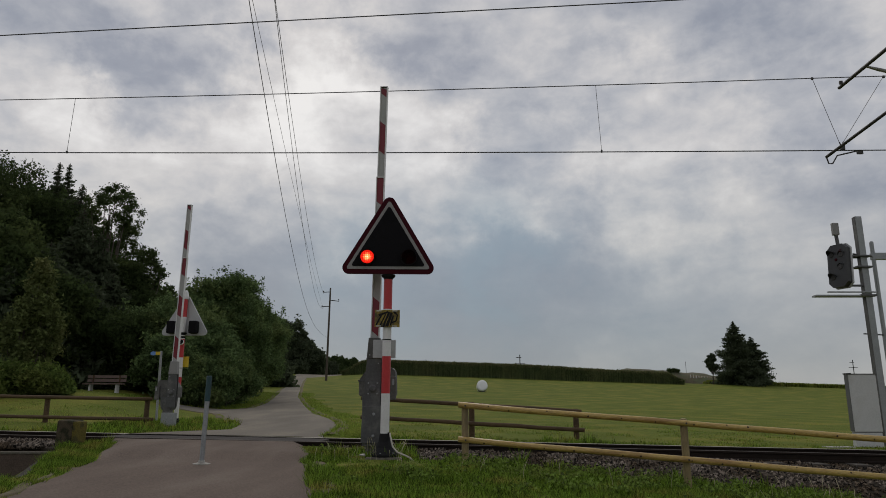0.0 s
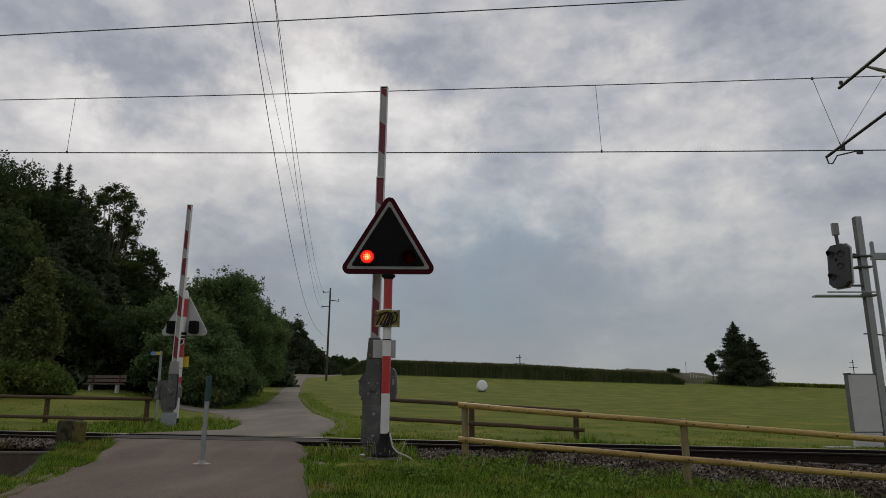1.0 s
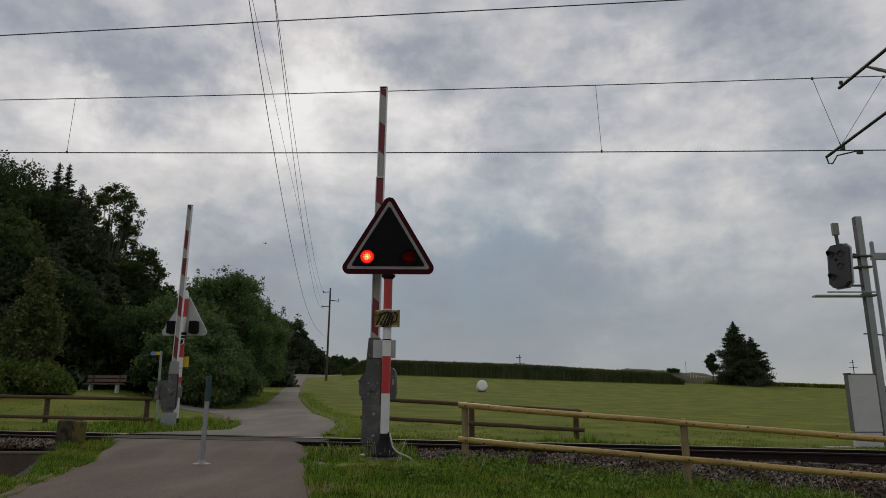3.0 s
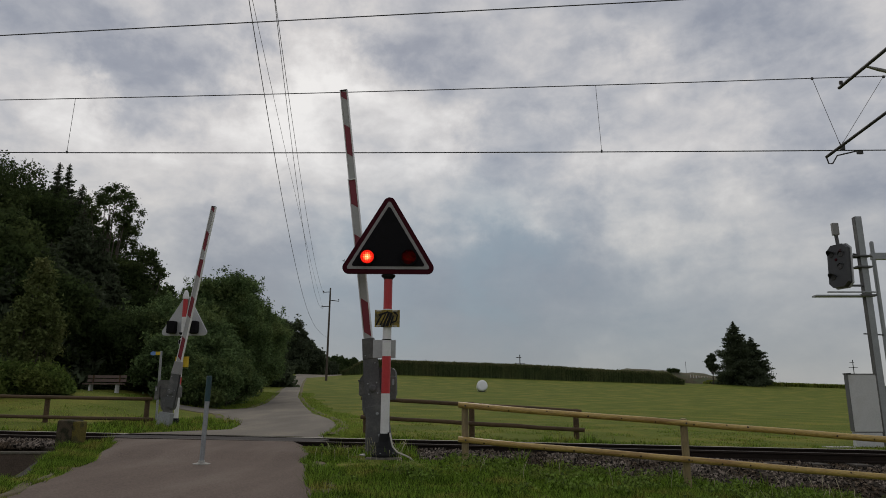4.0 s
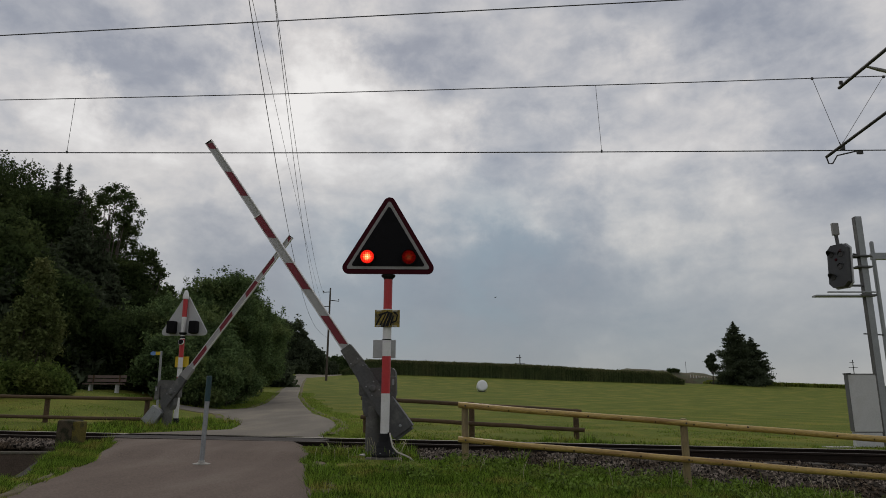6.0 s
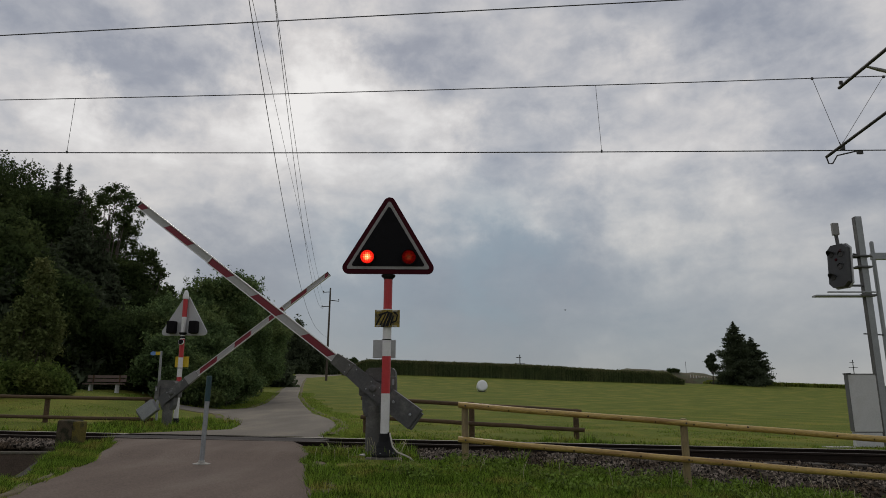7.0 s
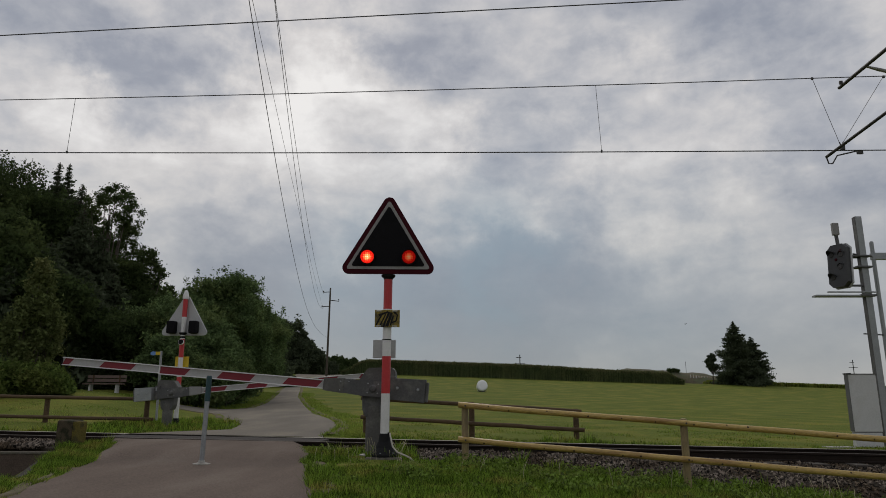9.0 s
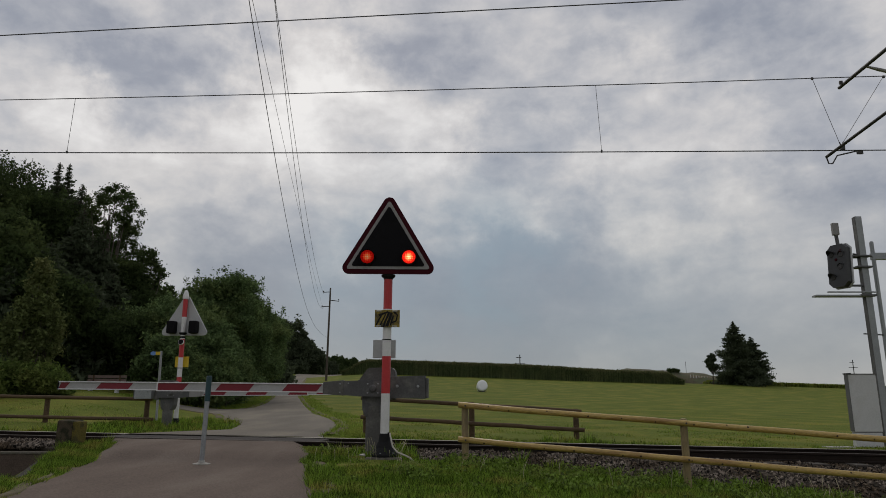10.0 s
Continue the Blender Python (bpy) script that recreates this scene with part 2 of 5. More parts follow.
M_GALVDULL = surface("dull_galvanised_steel", (0.17, 0.178, 0.185), 0.65, 0.15, 0.2, 6, 0.05, 50, (0.13, 0.135, 0.14), 0.58)
M_DARKGALV = surface("dark_grey_steel", (0.082, 0.081, 0.083), 0.6, 0.1, 0.25, 5, 0.08, 40, (0.12, 0.117, 0.112), 0.6)
M_HOUSING = surface("grey_housing_paint", (0.092, 0.088, 0.083), 0.7, 0, 0.25, 5, 0.1, 40, (0.135, 0.13, 0.12), 0.6)
M_WHITE = surface("white_paint", (0.66, 0.65, 0.65), 0.4, 0, 0.1, 3, 0.02, 40, (0.55, 0.54, 0.52), 0.64)
M_RED = surface("red_paint", (0.46, 0.022, 0.027), 0.4, 0, 0.12, 3, 0.02, 40)
M_MAROON = surface("dark_red_border", (0.044, 0.004, 0.009), 0.6, 0, 0.15, 4, 0.02, 40, spec=0.08)
M_SIGNGREY = surface("reflective_grey_band", (0.26, 0.25, 0.25), 0.55, 0, 0.12, 5, 0.02, 60, spec=0.3)
M_BLACK = surface("matt_black", (0.007, 0.0065, 0.008), 0.8, 0, 0.3, 5, 0.03, 50, spec=0.12)
M_HEAD = surface("dark_grey_enamel", (0.030, 0.030, 0.033), 0.5, 0, 0.2, 5, 0.03, 50)
M_BLACKPAINT = surface("black_tar_paint", (0.014, 0.014, 0.015), 0.7, 0, 0.3, 6, 0.1, 50, spec=0.15)
M_SIGNBACK = surface("pale_grey_panel", (0.42, 0.42, 0.43), 0.5, 0.1, 0.12, 3, 0.03, 30)
M_YELLOW = surface("yellow_plate", (0.60, 0.42, 0.015), 0.5, 0, 0.15, 5, 0.02, 40)
M_YELLOWOLD = surface("worn_yellow_plate", (0.26, 0.185, 0.02), 0.6, 0, 0.4, 9, 0.05, 50, (0.06, 0.045, 0.015), 0.56)
M_BLUE = surface("blue_plate", (0.12, 0.25, 0.55), 0.5, 0, 0.1, 5, 0.02, 40)
M_TEAL = surface("dark_teal_sleeve", (0.010, 0.045, 0.055), 0.45, 0, 0.2, 6, 0.03, 40)
M_CABLE = surface("pale_cable", (0.45, 0.42, 0.36), 0.6, 0, 0.1, 5, 0.02, 40)
M_WIRE = surface("dark_wire", (0.05, 0.05, 0.052), 0.6, 0.4, 0.1, 5, 0, 40)
M_TUBE = surface("dark_tube", (0.045, 0.042, 0.042), 0.6, 0.3, 0.2, 5, 0.05, 40)
M_CABINET = surface("pale_grey_cabinet", (0.52, 0.515, 0.515), 0.5, 0, 0.10, 2, 0.02, 30, (0.45, 0.44, 0.43), 0.62)
M_CABSIDE = surface("cabinet_trim", (0.10, 0.10, 0.102), 0.6, 0, 0.15, 3, 0.02, 30)
M_FILM = surface("white_bale_film", (0.78, 0.79, 0.80), 0.35, 0, 0.06, 2, 0.15, 12)
M_BARK = surface("bark", (0.075, 0.06, 0.048), 0.95, 0, 0.35, 4, 0.6, 25, stretch=(3, 3, 0.5))
M_LEAF = surface("forest_leaves", (0.052, 0.076, 0.028), 0.9, 0, 0.38, 0.35, 0, 2, (0.070, 0.090, 0.032), 0.56, 0.08, island=0.4, trans=0.45)
M_LEAFLANE = surface("lane_shrub_leaves", (0.105, 0.155, 0.062), 0.9, 0, 0.45, 0.6, 0, 2, (0.130, 0.165, 0.060), 0.56, 0.08, island=0.8, trans=0.35)
M_LEAFPALE = surface("pale_leaves", (0.115, 0.140, 0.052), 0.9, 0, 0.4, 0.5, 0, 2, (0.14, 0.138, 0.055), 0.58, 0.08, island=0.6, trans=0.25)
M_LEAFBUSH = surface("bush_leaves", (0.100, 0.145, 0.036), 0.9, 0, 0.45, 0.6, 0, 2, (0.11, 0.13, 0.036), 0.56, 0.08, island=0.6, trans=0.3)
M_NEEDLE = surface("spruce_needles", (0.072, 0.090, 0.052), 0.85, 0, 0.4, 0.5, 0, 2, island=0.5, spec=0.08, trans=0.38)
M_CORN = surface("maize_leaves", (0.078, 0.100, 0.036), 0.7, 0, 0.5, 0.15, 0, 1, (0.095, 0.108, 0.042), 0.58, 0.2, island=0.8, trans=0.2)
M_TASSEL = surface("maize_tassels", (0.19, 0.17, 0.075), 0.8, 0, 0.3, 0.5, 0, 2, island=0.6)
M_HAY = surface("dry_meadow", (0.074, 0.062, 0.030), 0.95, 0, 0.6, 0.35, 0.2, 3, (0.050, 0.058, 0.024), 0.52)
M_LAMP = glow("red_diode_light")
M_TINT = tinted("lamp_dimming_sheet", 0.50)
M_BIRD = surface("dark_plumage", (0.02, 0.02, 0.022), 0.8, 0, 0.3, 10, 0, 50)
# mud colour that holds the deep shade of the ditch
M_DITCHSHADE = surface("shaded_ditch_mud", (0.028, 0.022, 0.016), 0.8, 0, 0.4, 2, 0.5, 20, spec=0.2)
M_BOOMRED = surface("red_reflective_tape", (0.165, 0.003, 0.014), 0.45, 0, 0.14, 3, 0.02, 40)
M_BOOMWEB = surface("pale_reflective_tape", (0.36, 0.355, 0.35), 0.5, 0, 0.12, 3, 0.02, 40, (0.31, 0.305, 0.295), 0.62)
M_WALLCON = surface("brown_stained_concrete", (0.115, 0.088, 0.070), 0.95, 0, 0.35, 3, 0.5, 50, (0.075, 0.060, 0.048), 0.52, spec=0.1)
M_WEED = surface("weed_leaves", (0.125, 0.19, 0.035), 0.8, 0, 0.6, 2.5, 0, 9, (0.12, 0.15, 0.035), 0.57, 0.15, island=1.2, trans=0.35)
# near railhead: same steel, coloured darker where little sky is reflected
M_RAILDIM = surface("dim_railhead", (0.055, 0.045, 0.038), 0.7, 0.2, 0.3, 5, 0.05, 60, spec=0.25)


# ---- mesh helpers ----
def link(name, bm, material, parent=None, label="", at=None, smooth=False):
    me = bpy.data.meshes.new(name)
    bm.to_mesh(me)
    bm.free()
    for m in (material if isinstance(material, (list, tuple)) else (material,)):
        me.materials.append(m)
    if smooth:
        for p in me.polygons:
            p.use_smooth = True
    ob = new(name, me)
    if parent:
        ob.parent = parent
    if at is not None:
        ob.matrix_basis = at
    if label:
        tagged(ob, label)
    return ob


def part(name, bm, material, parent, label="", at=None, smooth=False):
    return link(name, bm, material, parent, label, at, smooth)


def empty(name, m):
    ob = new(name)
    ob.empty_display_size = 0.1
    ob.matrix_basis = m
    return ob


def box(bm, x0, x1, y0, y1, z0, z1, bevel=0.0, mat=0, m=None):
    r = bmesh.ops.create_cube(bm, size=1)
    vs = r["verts"]
    for v in vs:
        v.co = Vector((x0 + (v.co.x + 0.5) * (x1 - x0), y0 + (v.co.y + 0.5) * (y1 - y0), z0 + (v.co.z + 0.5) * (z1 - z0)))
    faces = {f for v in vs for f in v.link_faces}
    if bevel:
        edges = list({e for v in vs for e in v.link_edges})
        r = bmesh.ops.bevel(bm, geom=edges, offset=bevel, segments=2, affect="EDGES", profile=0.6)
        faces = {f for f in faces if f.is_valid} | set(r["faces"])
        vs = list({v for f in faces for v in f.verts})
    for f in faces:
        f.material_index = mat
    if m is not None:
        bmesh.ops.transform(bm, matrix=m, verts=vs)
    return bm


def boxed(*a, **k):
    return box(bmesh.new(), *a, **k)


def turned(bm, profile, seg=20, m=None, mat=0, wobble=0.0):
    """A closed solid of revolution about z from (radius, z) pairs."""
    rings = []
    for r, z in profile:
        rings.append([bm.verts.new((r * math.cos(2 * math.pi * i / seg), r * math.sin(2 * math.pi * i / seg), z)) for i in range(seg)])
    made = [v for ring in rings for v in ring]
    for a, b in zip(rings, rings[1:]):
        for i in range(seg):
            j = (i + 1) % seg
            bm.faces.new((a[i], a[j], b[j], b[i])).material_index = mat
    bm.faces.new(list(reversed(rings[0]))).material_index = mat
    bm.faces.new(rings[-1]).material_index = mat
    if m is not None:
        bmesh.ops.transform(bm, matrix=m, verts=made)
    return bm


def lathe(profile, seg=20, m=None):
    return turned(bmesh.new(), profile, seg, m)


def tube(bm, points, radii, seg=8, mat=0):
    """A tapered tube along points."""
    pts = [Vector(p) for p in points]
    if isinstance(radii, (int, float)):
        radii = [radii] * len(pts)
    rings, side = [], None
    for i, p in enumerate(pts):
        d = (pts[min(i + 1, len(pts) - 1)] - pts[max(i - 1, 0)]).normalized()
        if side is None:
            side = d.orthogonal().normalized()
        side = (side - d * side.dot(d)).normalized()
        up = d.cross(side)
        rings.append([bm.verts.new(p + (side * math.cos(2 * math.pi * k / seg) + up * math.sin(2 * math.pi * k / seg)) * radii[i]) for k in range(seg)])
    for a, b in zip(rings, rings[1:]):
        for k in range(seg):
            j = (k + 1) % seg
            bm.faces.new((a[k], a[j], b[j], b[k])).material_index = mat
    bm.faces.new(list(reversed(rings[0]))).material_index = mat
    bm.faces.new(rings[-1]).material_index = mat
    return bm


def tubed(points, radii, seg=8):
    return tube(bmesh.new(), points, radii, seg)


def prism(bm, outline, y0, y1, mat=0):
    """An outline in x and z, given depth along y."""
    a = [bm.verts.new((x, y0, z)) for x, z in outline]
    b = [bm.verts.new((x, y1, z)) for x, z in outline]
    n = len(outline)
    bm.faces.new(a).material_index = mat
    bm.faces.new(list(reversed(b))).material_index = mat
    for i in range(n):
        j = (i + 1) % n
        bm.faces.new((a[j], a[i], b[i], b[j])).material_index = mat
    bmesh.ops.recalc_face_normals(bm, faces=bm.faces[:])
    return bm


def bulk(name, verts, size, material, parent=None, kind="stuff", label="", category="", flip=None):
    """One mesh of many separate polygons of `size` corners each, from an array of corners."""
    verts = np.asarray(verts, dtype=np.float32).reshape(-1, 3)
    me = bpy.data.meshes.new(name)
    n = len(verts) // size
    me.vertices.add(len(verts))
    me.vertices.foreach_set("co", verts.ravel())
    me.loops.add(len(verts))
    me.loops.foreach_set("vertex_index", np.arange(len(verts), dtype=np.int32))
    me.polygons.add(n)
    me.polygons.foreach_set("loop_start", np.arange(0, n * size, size, dtype=np.int32))
    me.polygons.foreach_set("loop_total", np.full(n, size, dtype=np.int32))
    me.update(calc_edges=True)
    me.materials.append(material)
    ob = new(name, me)
    if parent:
        ob.parent = parent
    return tagged(ob, label, category, "", kind)


# ---- ground ----
def ease(v, a, b):
    t = min(1.0, max(0.0, (v - a) / (b - a)))
    return t * t * (3 - 2 * t)


def track_y(x):
    return 12.15 - 0.057 * x


def rail_z(x):
    return 0.045 - 0.0177 * max(-60, min(60, x))


def ditch_side(y):
    return -4.66 - 0.46 * (y - 8.0)


def ground_z(x, y):
    xx = max(-160.0, min(160.0, x))
    yy = min(y, 140.0)
    far = ease(yy, 14, 135)
    z = -(0.019 + 0.014 * far) * xx
    if yy > 14:
        z += 0.0058 * (yy - 14) + 2.95e-4 * (yy - 14) ** 2
    z -= 0.05 * (1 - ease(y, 9.5, 11.0)) * (1 - ease(x, -2.2, -1.3))
    # bank before the wood
    if 15 < y < 140:
        lane = -2.95 - 0.2 * y
        z += 0.72 * ease(lane - x, 0.5, 5.5) * ease(y, 16, 26) * (1 - ease(y, 45, 80))
    if y > 140:
        z -= 0.012 * (y - 140) if y < 900 else 9.1
    # the verge falls away to the low side before the track
    if y < 12:
        z -= 0.07 * ease(x, -0.5, 1.2) * max(0.0, min(x, 7.0)) * (1 - ease(y, 9.4, 11.0)) * ease(y, -20, 4)
        # ditch beside the road
        e = ditch_side(y)
        z -= 0.42 * (1 - ease(x, e - 0.7, e + 0.05)) * ease(y, 6.9, 7.7) * (1 - ease(y, 10.6, 11.0))
    # the lane's end of the field lies lower
    z -= 0.8 * ease(-x, 13, 25) * ease(y, 85, 138)
    z -= 0.03
    # cut for the ballast
    d = y - track_y(x)
    if -2.7 < d < 1.2 and abs(x) < 70:
        cut = rail_z(x) - 0.62
        k = ease(d, -2.62, -2.40) * (1 - ease(d, 0.75, 0.95)) * max(ease(x, -0.6, 0.3), 1 - ease(x, -6.6, -5.6))
        z = z * (1 - k) + min(z, cut) * k
    return z


def near_road(y):
    """Left and right edge of the near road."""
    left = -3.85 - 0.30 * max(-1.5, y - 6.5) - 0.25 * ease(y, 10.3, 11.5)
    right = -1.0 - 0.235 * max(-2.0, y - 6.0)
    return left, max(right, -2.35)


LANE_LEFT = ((12.7, -6.2), (14.2, -5.5), (15.5, -4.95), (18.4, -5.5), (21.5, -6.75), (25.1, -8.3), (28.4, -8.9), (31.5, -8.85), (40, -10.3), (65, -15.5), (82, -18.9), (126, -27.9), (142, -31.0))
LANE_RIGHT = ((12.7, -2.3), (15.5, -2.5), (19.1, -2.8), (22.9, -3.65), (30.3, -5.8), (40, -8.1), (52, -10.9), (83, -17.2), (109, -22.1), (126, -25.2), (133, -22.5), (142, -18.0))


def far_road(y):
    left = float(np.interp(y, *zip(*LANE_LEFT)))
    # a path branches off before the wood
    left -= 2.4 * ease(y, 24.8, 26.6) * (1 - ease(y, 27.4, 29.4))
    return left, float(np.interp(y, *zip(*LANE_RIGHT)))


def steps(*spans):
    out = []
    for a, b, s in spans:
        n = max(1, round((b - a) / s))
        out += [a + (b - a) * i / n for i in range(n)]
    return out + [spans[-1][1]]


def build_ground():
    xs = steps((-3000, -400, 400), (-400, -100, 30), (-100, -30, 5), (-30, -12, 1), (-12, 9, 0.3), (9, 30, 1), (30, 120, 6), (120, 400, 40), (400, 3000, 400))
    ys = steps((-3000, -300, 400), (-300, -20, 40), (-20, 4, 2), (4, 16, 0.3), (16, 40, 1), (40, 160, 4), (160, 400, 30), (400, 4000, 400))
    nx = len(xs)
    verts = [(x, y, ground_z(x, y) + (0.02 * noise.noise((x * 0.9, y * 0.9, 0)) if 4 < y < 60 else 0)) for y in ys for x in xs]
    faces = [(j * nx + i, j * nx + i + 1, (j + 1) * nx + i + 1, (j + 1) * nx + i) for j in range(len(ys) - 1) for i in range(nx - 1)]
    me = bpy.data.meshes.new("ground")
    me.from_pydata(verts, [], faces)
    me.materials.append(M_GRASS)
    for p in me.polygons:
        p.use_smooth = True
    return tagged(new("ground", me), "rolling green meadow ground with mown grass", "ground", "", "structure")


def strip(name, ys, edges, lift, material, label, cols=14, rough=0.06, zf=None):
    """A road surface between two edges, laid over the ground, with ragged sides and a thickness."""
    bm = bmesh.new()
    rows = []
    for y in ys:
        l, r = edges(y)
        l += rough * noise.noise((y * 1.7, 1.3, 0)) * 2
        r += rough * noise.noise((y * 1.7, 9.3, 0)) * 2
        row = []
        for i in range(cols + 1):
            x = l + (r - l) * i / cols
            z = (zf or ground_z)(x, y) + lift
            if i in (0, cols):
                z -= lift + 0.03
            row.append(bm.verts.new((x, y, z)))
        rows.append(row)
    for a, b in zip(rows, rows[1:]):
        for i in range(cols):
            bm.faces.new((a[i], a[i + 1], b[i + 1], b[i])).smooth = True
    ob = link(name, bm, material)
    return tagged(ob, label, "road", "", "structure")


def road_z(x, y):
    """The road climbs to the level of the rails."""
    k = ease(y, 9.0, 9.7) * (1 - ease(y, 13.6, 15.8))
    return ground_z(x, y) * (1 - k) + (rail_z(x) - 0.035) * k


def build_roads():
    strip("road_near", steps((-6, 5, 0.5), (5, 11.71, 0.15)), near_road, 0.03, M_ASPHALT, "worn grey asphalt farm road before the crossing", zf=road_z, cols=20)
    strip("road_far", steps((12.86, 34, 0.3), (34, 142, 2)), far_road, 0.045, M_FARROAD, "pale narrow asphalt lane running up past the wood", zf=road_z, cols=12)


build_ground()
build_roads()


# ---- railway track ----
TRACK_TURN = math.degrees(math.atan(-0.057))
TRACK_TILT = math.degrees(math.atan(0.0177))


def track_pose(x, off=0.0, dz=0.0):
    """A pose on the track: its x runs along the rails, off is across them, away from the camera."""
    return Matrix.Translation((x, track_y(x) + off, rail_z(x) + dz)) @ pose(0, 0, 0, 0, TRACK_TILT, TRACK_TURN)


def build_track():
    track = empty("railway_track", track_pose(0))
    tagged(track, "single metre-gauge railway track with rusty rails on ballast", "railway track", "", "structure")
    for side in (-0.53, 0.53):
        prof = [(-0.06, -0.14), (0.06, -0.14), (0.06, -0.125), (0.012, -0.11), (0.012, -0.04), (0.034, -0.03), (0.034, -0.005), (0.028, 0), (-0.028, 0), (-0.034, -0.005), (-0.034, -0.03), (-0.012, -0.04), (-0.012, -0.11), (-0.06, -0.125)]
        bm = bmesh.new()
        rings = [[bm.verts.new((x, side + y, z)) for y, z in prof] for x in (-60, -20, 0, 20, 60)]
        for a, b in zip(rings, rings[1:]):
            for i in range(len(prof)):
                j = (i + 1) % len(prof)
                f = bm.faces.new((a[i], a[j], b[j], b[i]))
                f.material_index = 1 if i in (6, 7, 8) else 0
        bmesh.ops.recalc_face_normals(bm, faces=bm.faces[:])
        # sky sheen by colour: pale head on the far rail, dark on the near
        part("rail", bm, (M_RAIL, M_RAILTOP if side > 0 else M_RAILDIM), track, "rusty rail with a worn head")
    proto = None
    for i in range(-46, 47):
        x = i * 0.65 + 0.1
        if -6.6 < x < -1.9:
            continue
        if proto is None:
            proto = part("sleeper", boxed(-0.12, 0.12, -0.95, 0.95, -0.29, -0.142, 0.012), M_SLEEPER, track, at=Matrix.Translation((x, 0, 0)))
        else:
            ob = new("sleeper", proto.data)
            ob.parent = track
            ob.matrix_basis = Matrix.Translation((x, 0, 0))
    # dark rubber panels of the crossing
    n = 5
    for i in range(n):
        x0 = -6.0 + i * 0.78
        part("crossing_panel", boxed(x0, x0 + 0.77, -0.455, 0.455, -0.15, -0.012, 0.01), M_RUBBER, track)
    # ballast bed with shoulders
    bm = bmesh.new()
    prof = [(-2.9, -0.48), (-2.3, -0.29), (-1.5, -0.15), (-0.62, -0.085), (-0.54, -0.12), (0.54, -0.12), (1.2, -0.20), (1.7, -0.5)]
    xs = steps((-60, -12, 4), (-12, 10, 0.4), (10, 60, 4))
    tight = [(-1.42, -0.50), (-1.36, -0.28), (-1.25, -0.15)] + prof[3:]
    rings = [[bm.verts.new((x, y, z - (0.014 * max(0.0, min(x, 8.0)) if y < -0.6 else 0.0) + 0.03 * noise.noise((x, y * 3, 2)))) for y, z in (tight if x < -5.5 else prof)] for x in xs]
    for a, b in zip(rings, rings[1:]):
        for i in range(len(prof) - 1):
            bm.faces.new((a[i], a[i + 1], b[i + 1], b[i]))
    part("ballast_bed", bm, M_BED, track)
    # stones
    rng = np.random.default_rng(5)
    base = np.array([(1, 0, 0), (-1, 0, 0), (0, 1, 0), (0, -1, 0), (0, 0, 1), (0, 0, -1)], float)
    tri = [(0, 2, 4), (2, 1, 4), (1, 3, 4), (3, 0, 4), (2, 0, 5), (1, 2, 5), (3, 1, 5), (0, 3, 5)]
    out = []
    ylist, zlist = [p[0] for p in prof], [p[1] for p in prof]

    def sink(x, y):
        return 0.014 * max(0.0, min(x, 8.0)) if y < -0.6 else 0.0

    for _ in range(20000):
        x = rng.uniform(-1.9, 11) if rng.random() < 0.72 else rng.uniform(-12, -6.4)
        y = rng.uniform(-2.75 if x > -2 else -1.35, -0.62) if rng.random() < 0.88 else rng.uniform(-0.45, 1.2)
        z = float(np.interp(y, ylist, zlist)) - sink(x, y) + rng.uniform(-0.005, 0.02)
        q = np.array(Euler(rng.uniform(0, 6.3, 3)).to_matrix())
        v = (base * rng.uniform(0.6, 1.25, (6, 1)) * (rng.uniform(0.020, 0.043) if x > -2 else rng.uniform(0.028, 0.058)) * rng.uniform(0.7, 1.2, 3)) @ q.T + (x, y, z)
        out.append(v[np.array(tri)].reshape(-1, 3))
    bulk("ballast_stones", np.concatenate(out), 3, M_BALLAST, track, "stuff")


build_track()


# ---- overhead line ----
def wire_along(points, r, name, label):
    bm = tubed(points, r, 6)
    return tagged(link(name, bm, M_WIRE), label, "wire")


def build_overhead():
    line = empty("overhead_line", Matrix())
    tagged(line, "overhead contact line with catenary wire and droppers", "overhead line")

    def zc(x):
        q = max(-14.0, min(14.0, x))
        return 5.498 - 0.01865 * x + 0.000354 * q * q

    def zm(x):
        d = x - 7.9
        return 6.832 + 0.00211 * x + 0.000489 * x * x if d < 0.6 else 6.883 - 0.012 * (d - 0.6) + 0.0012 * (d - 0.6) ** 2

    xs = steps((-45, 35, 1.25))
    part("contact_wire", tubed([(x, track_y(x) + 0.25, zc(x)) for x in xs], 0.0105, 6), M_WIRE, line)
    part("messenger_wire", tubed([(x, track_y(x) + 0.25, zm(x)) for x in xs], 0.009, 6), M_WIRE, line)
    for x in (-18.3, -7.60, 3.02, 13.7):
        part("dropper", tubed([(x, track_y(x) + 0.25, zm(x) - 0.005), (x + (0.05 if x > 0 else -0.035), track_y(x) + 0.25, zc(x) + 0.005)], 0.0045, 5), M_WIRE, line)
        part("clamp", boxed(*((x + 0.035, x + 0.065) if x > 0 else (x - 0.05, x - 0.02)), track_y(x) + 0.235, track_y(x) + 0.265, zc(x) - 0.012, zc(x) + 0.04, 0.004), M_WIRE, line)
    wire_along([(x, 11.0 - 0.057 * x, 7.68 + 0.02265 * x) for x in steps((-45, 35, 2))], 0.0105, "feeder_wire", "dark feeder wire strung above the track")


build_overhead()


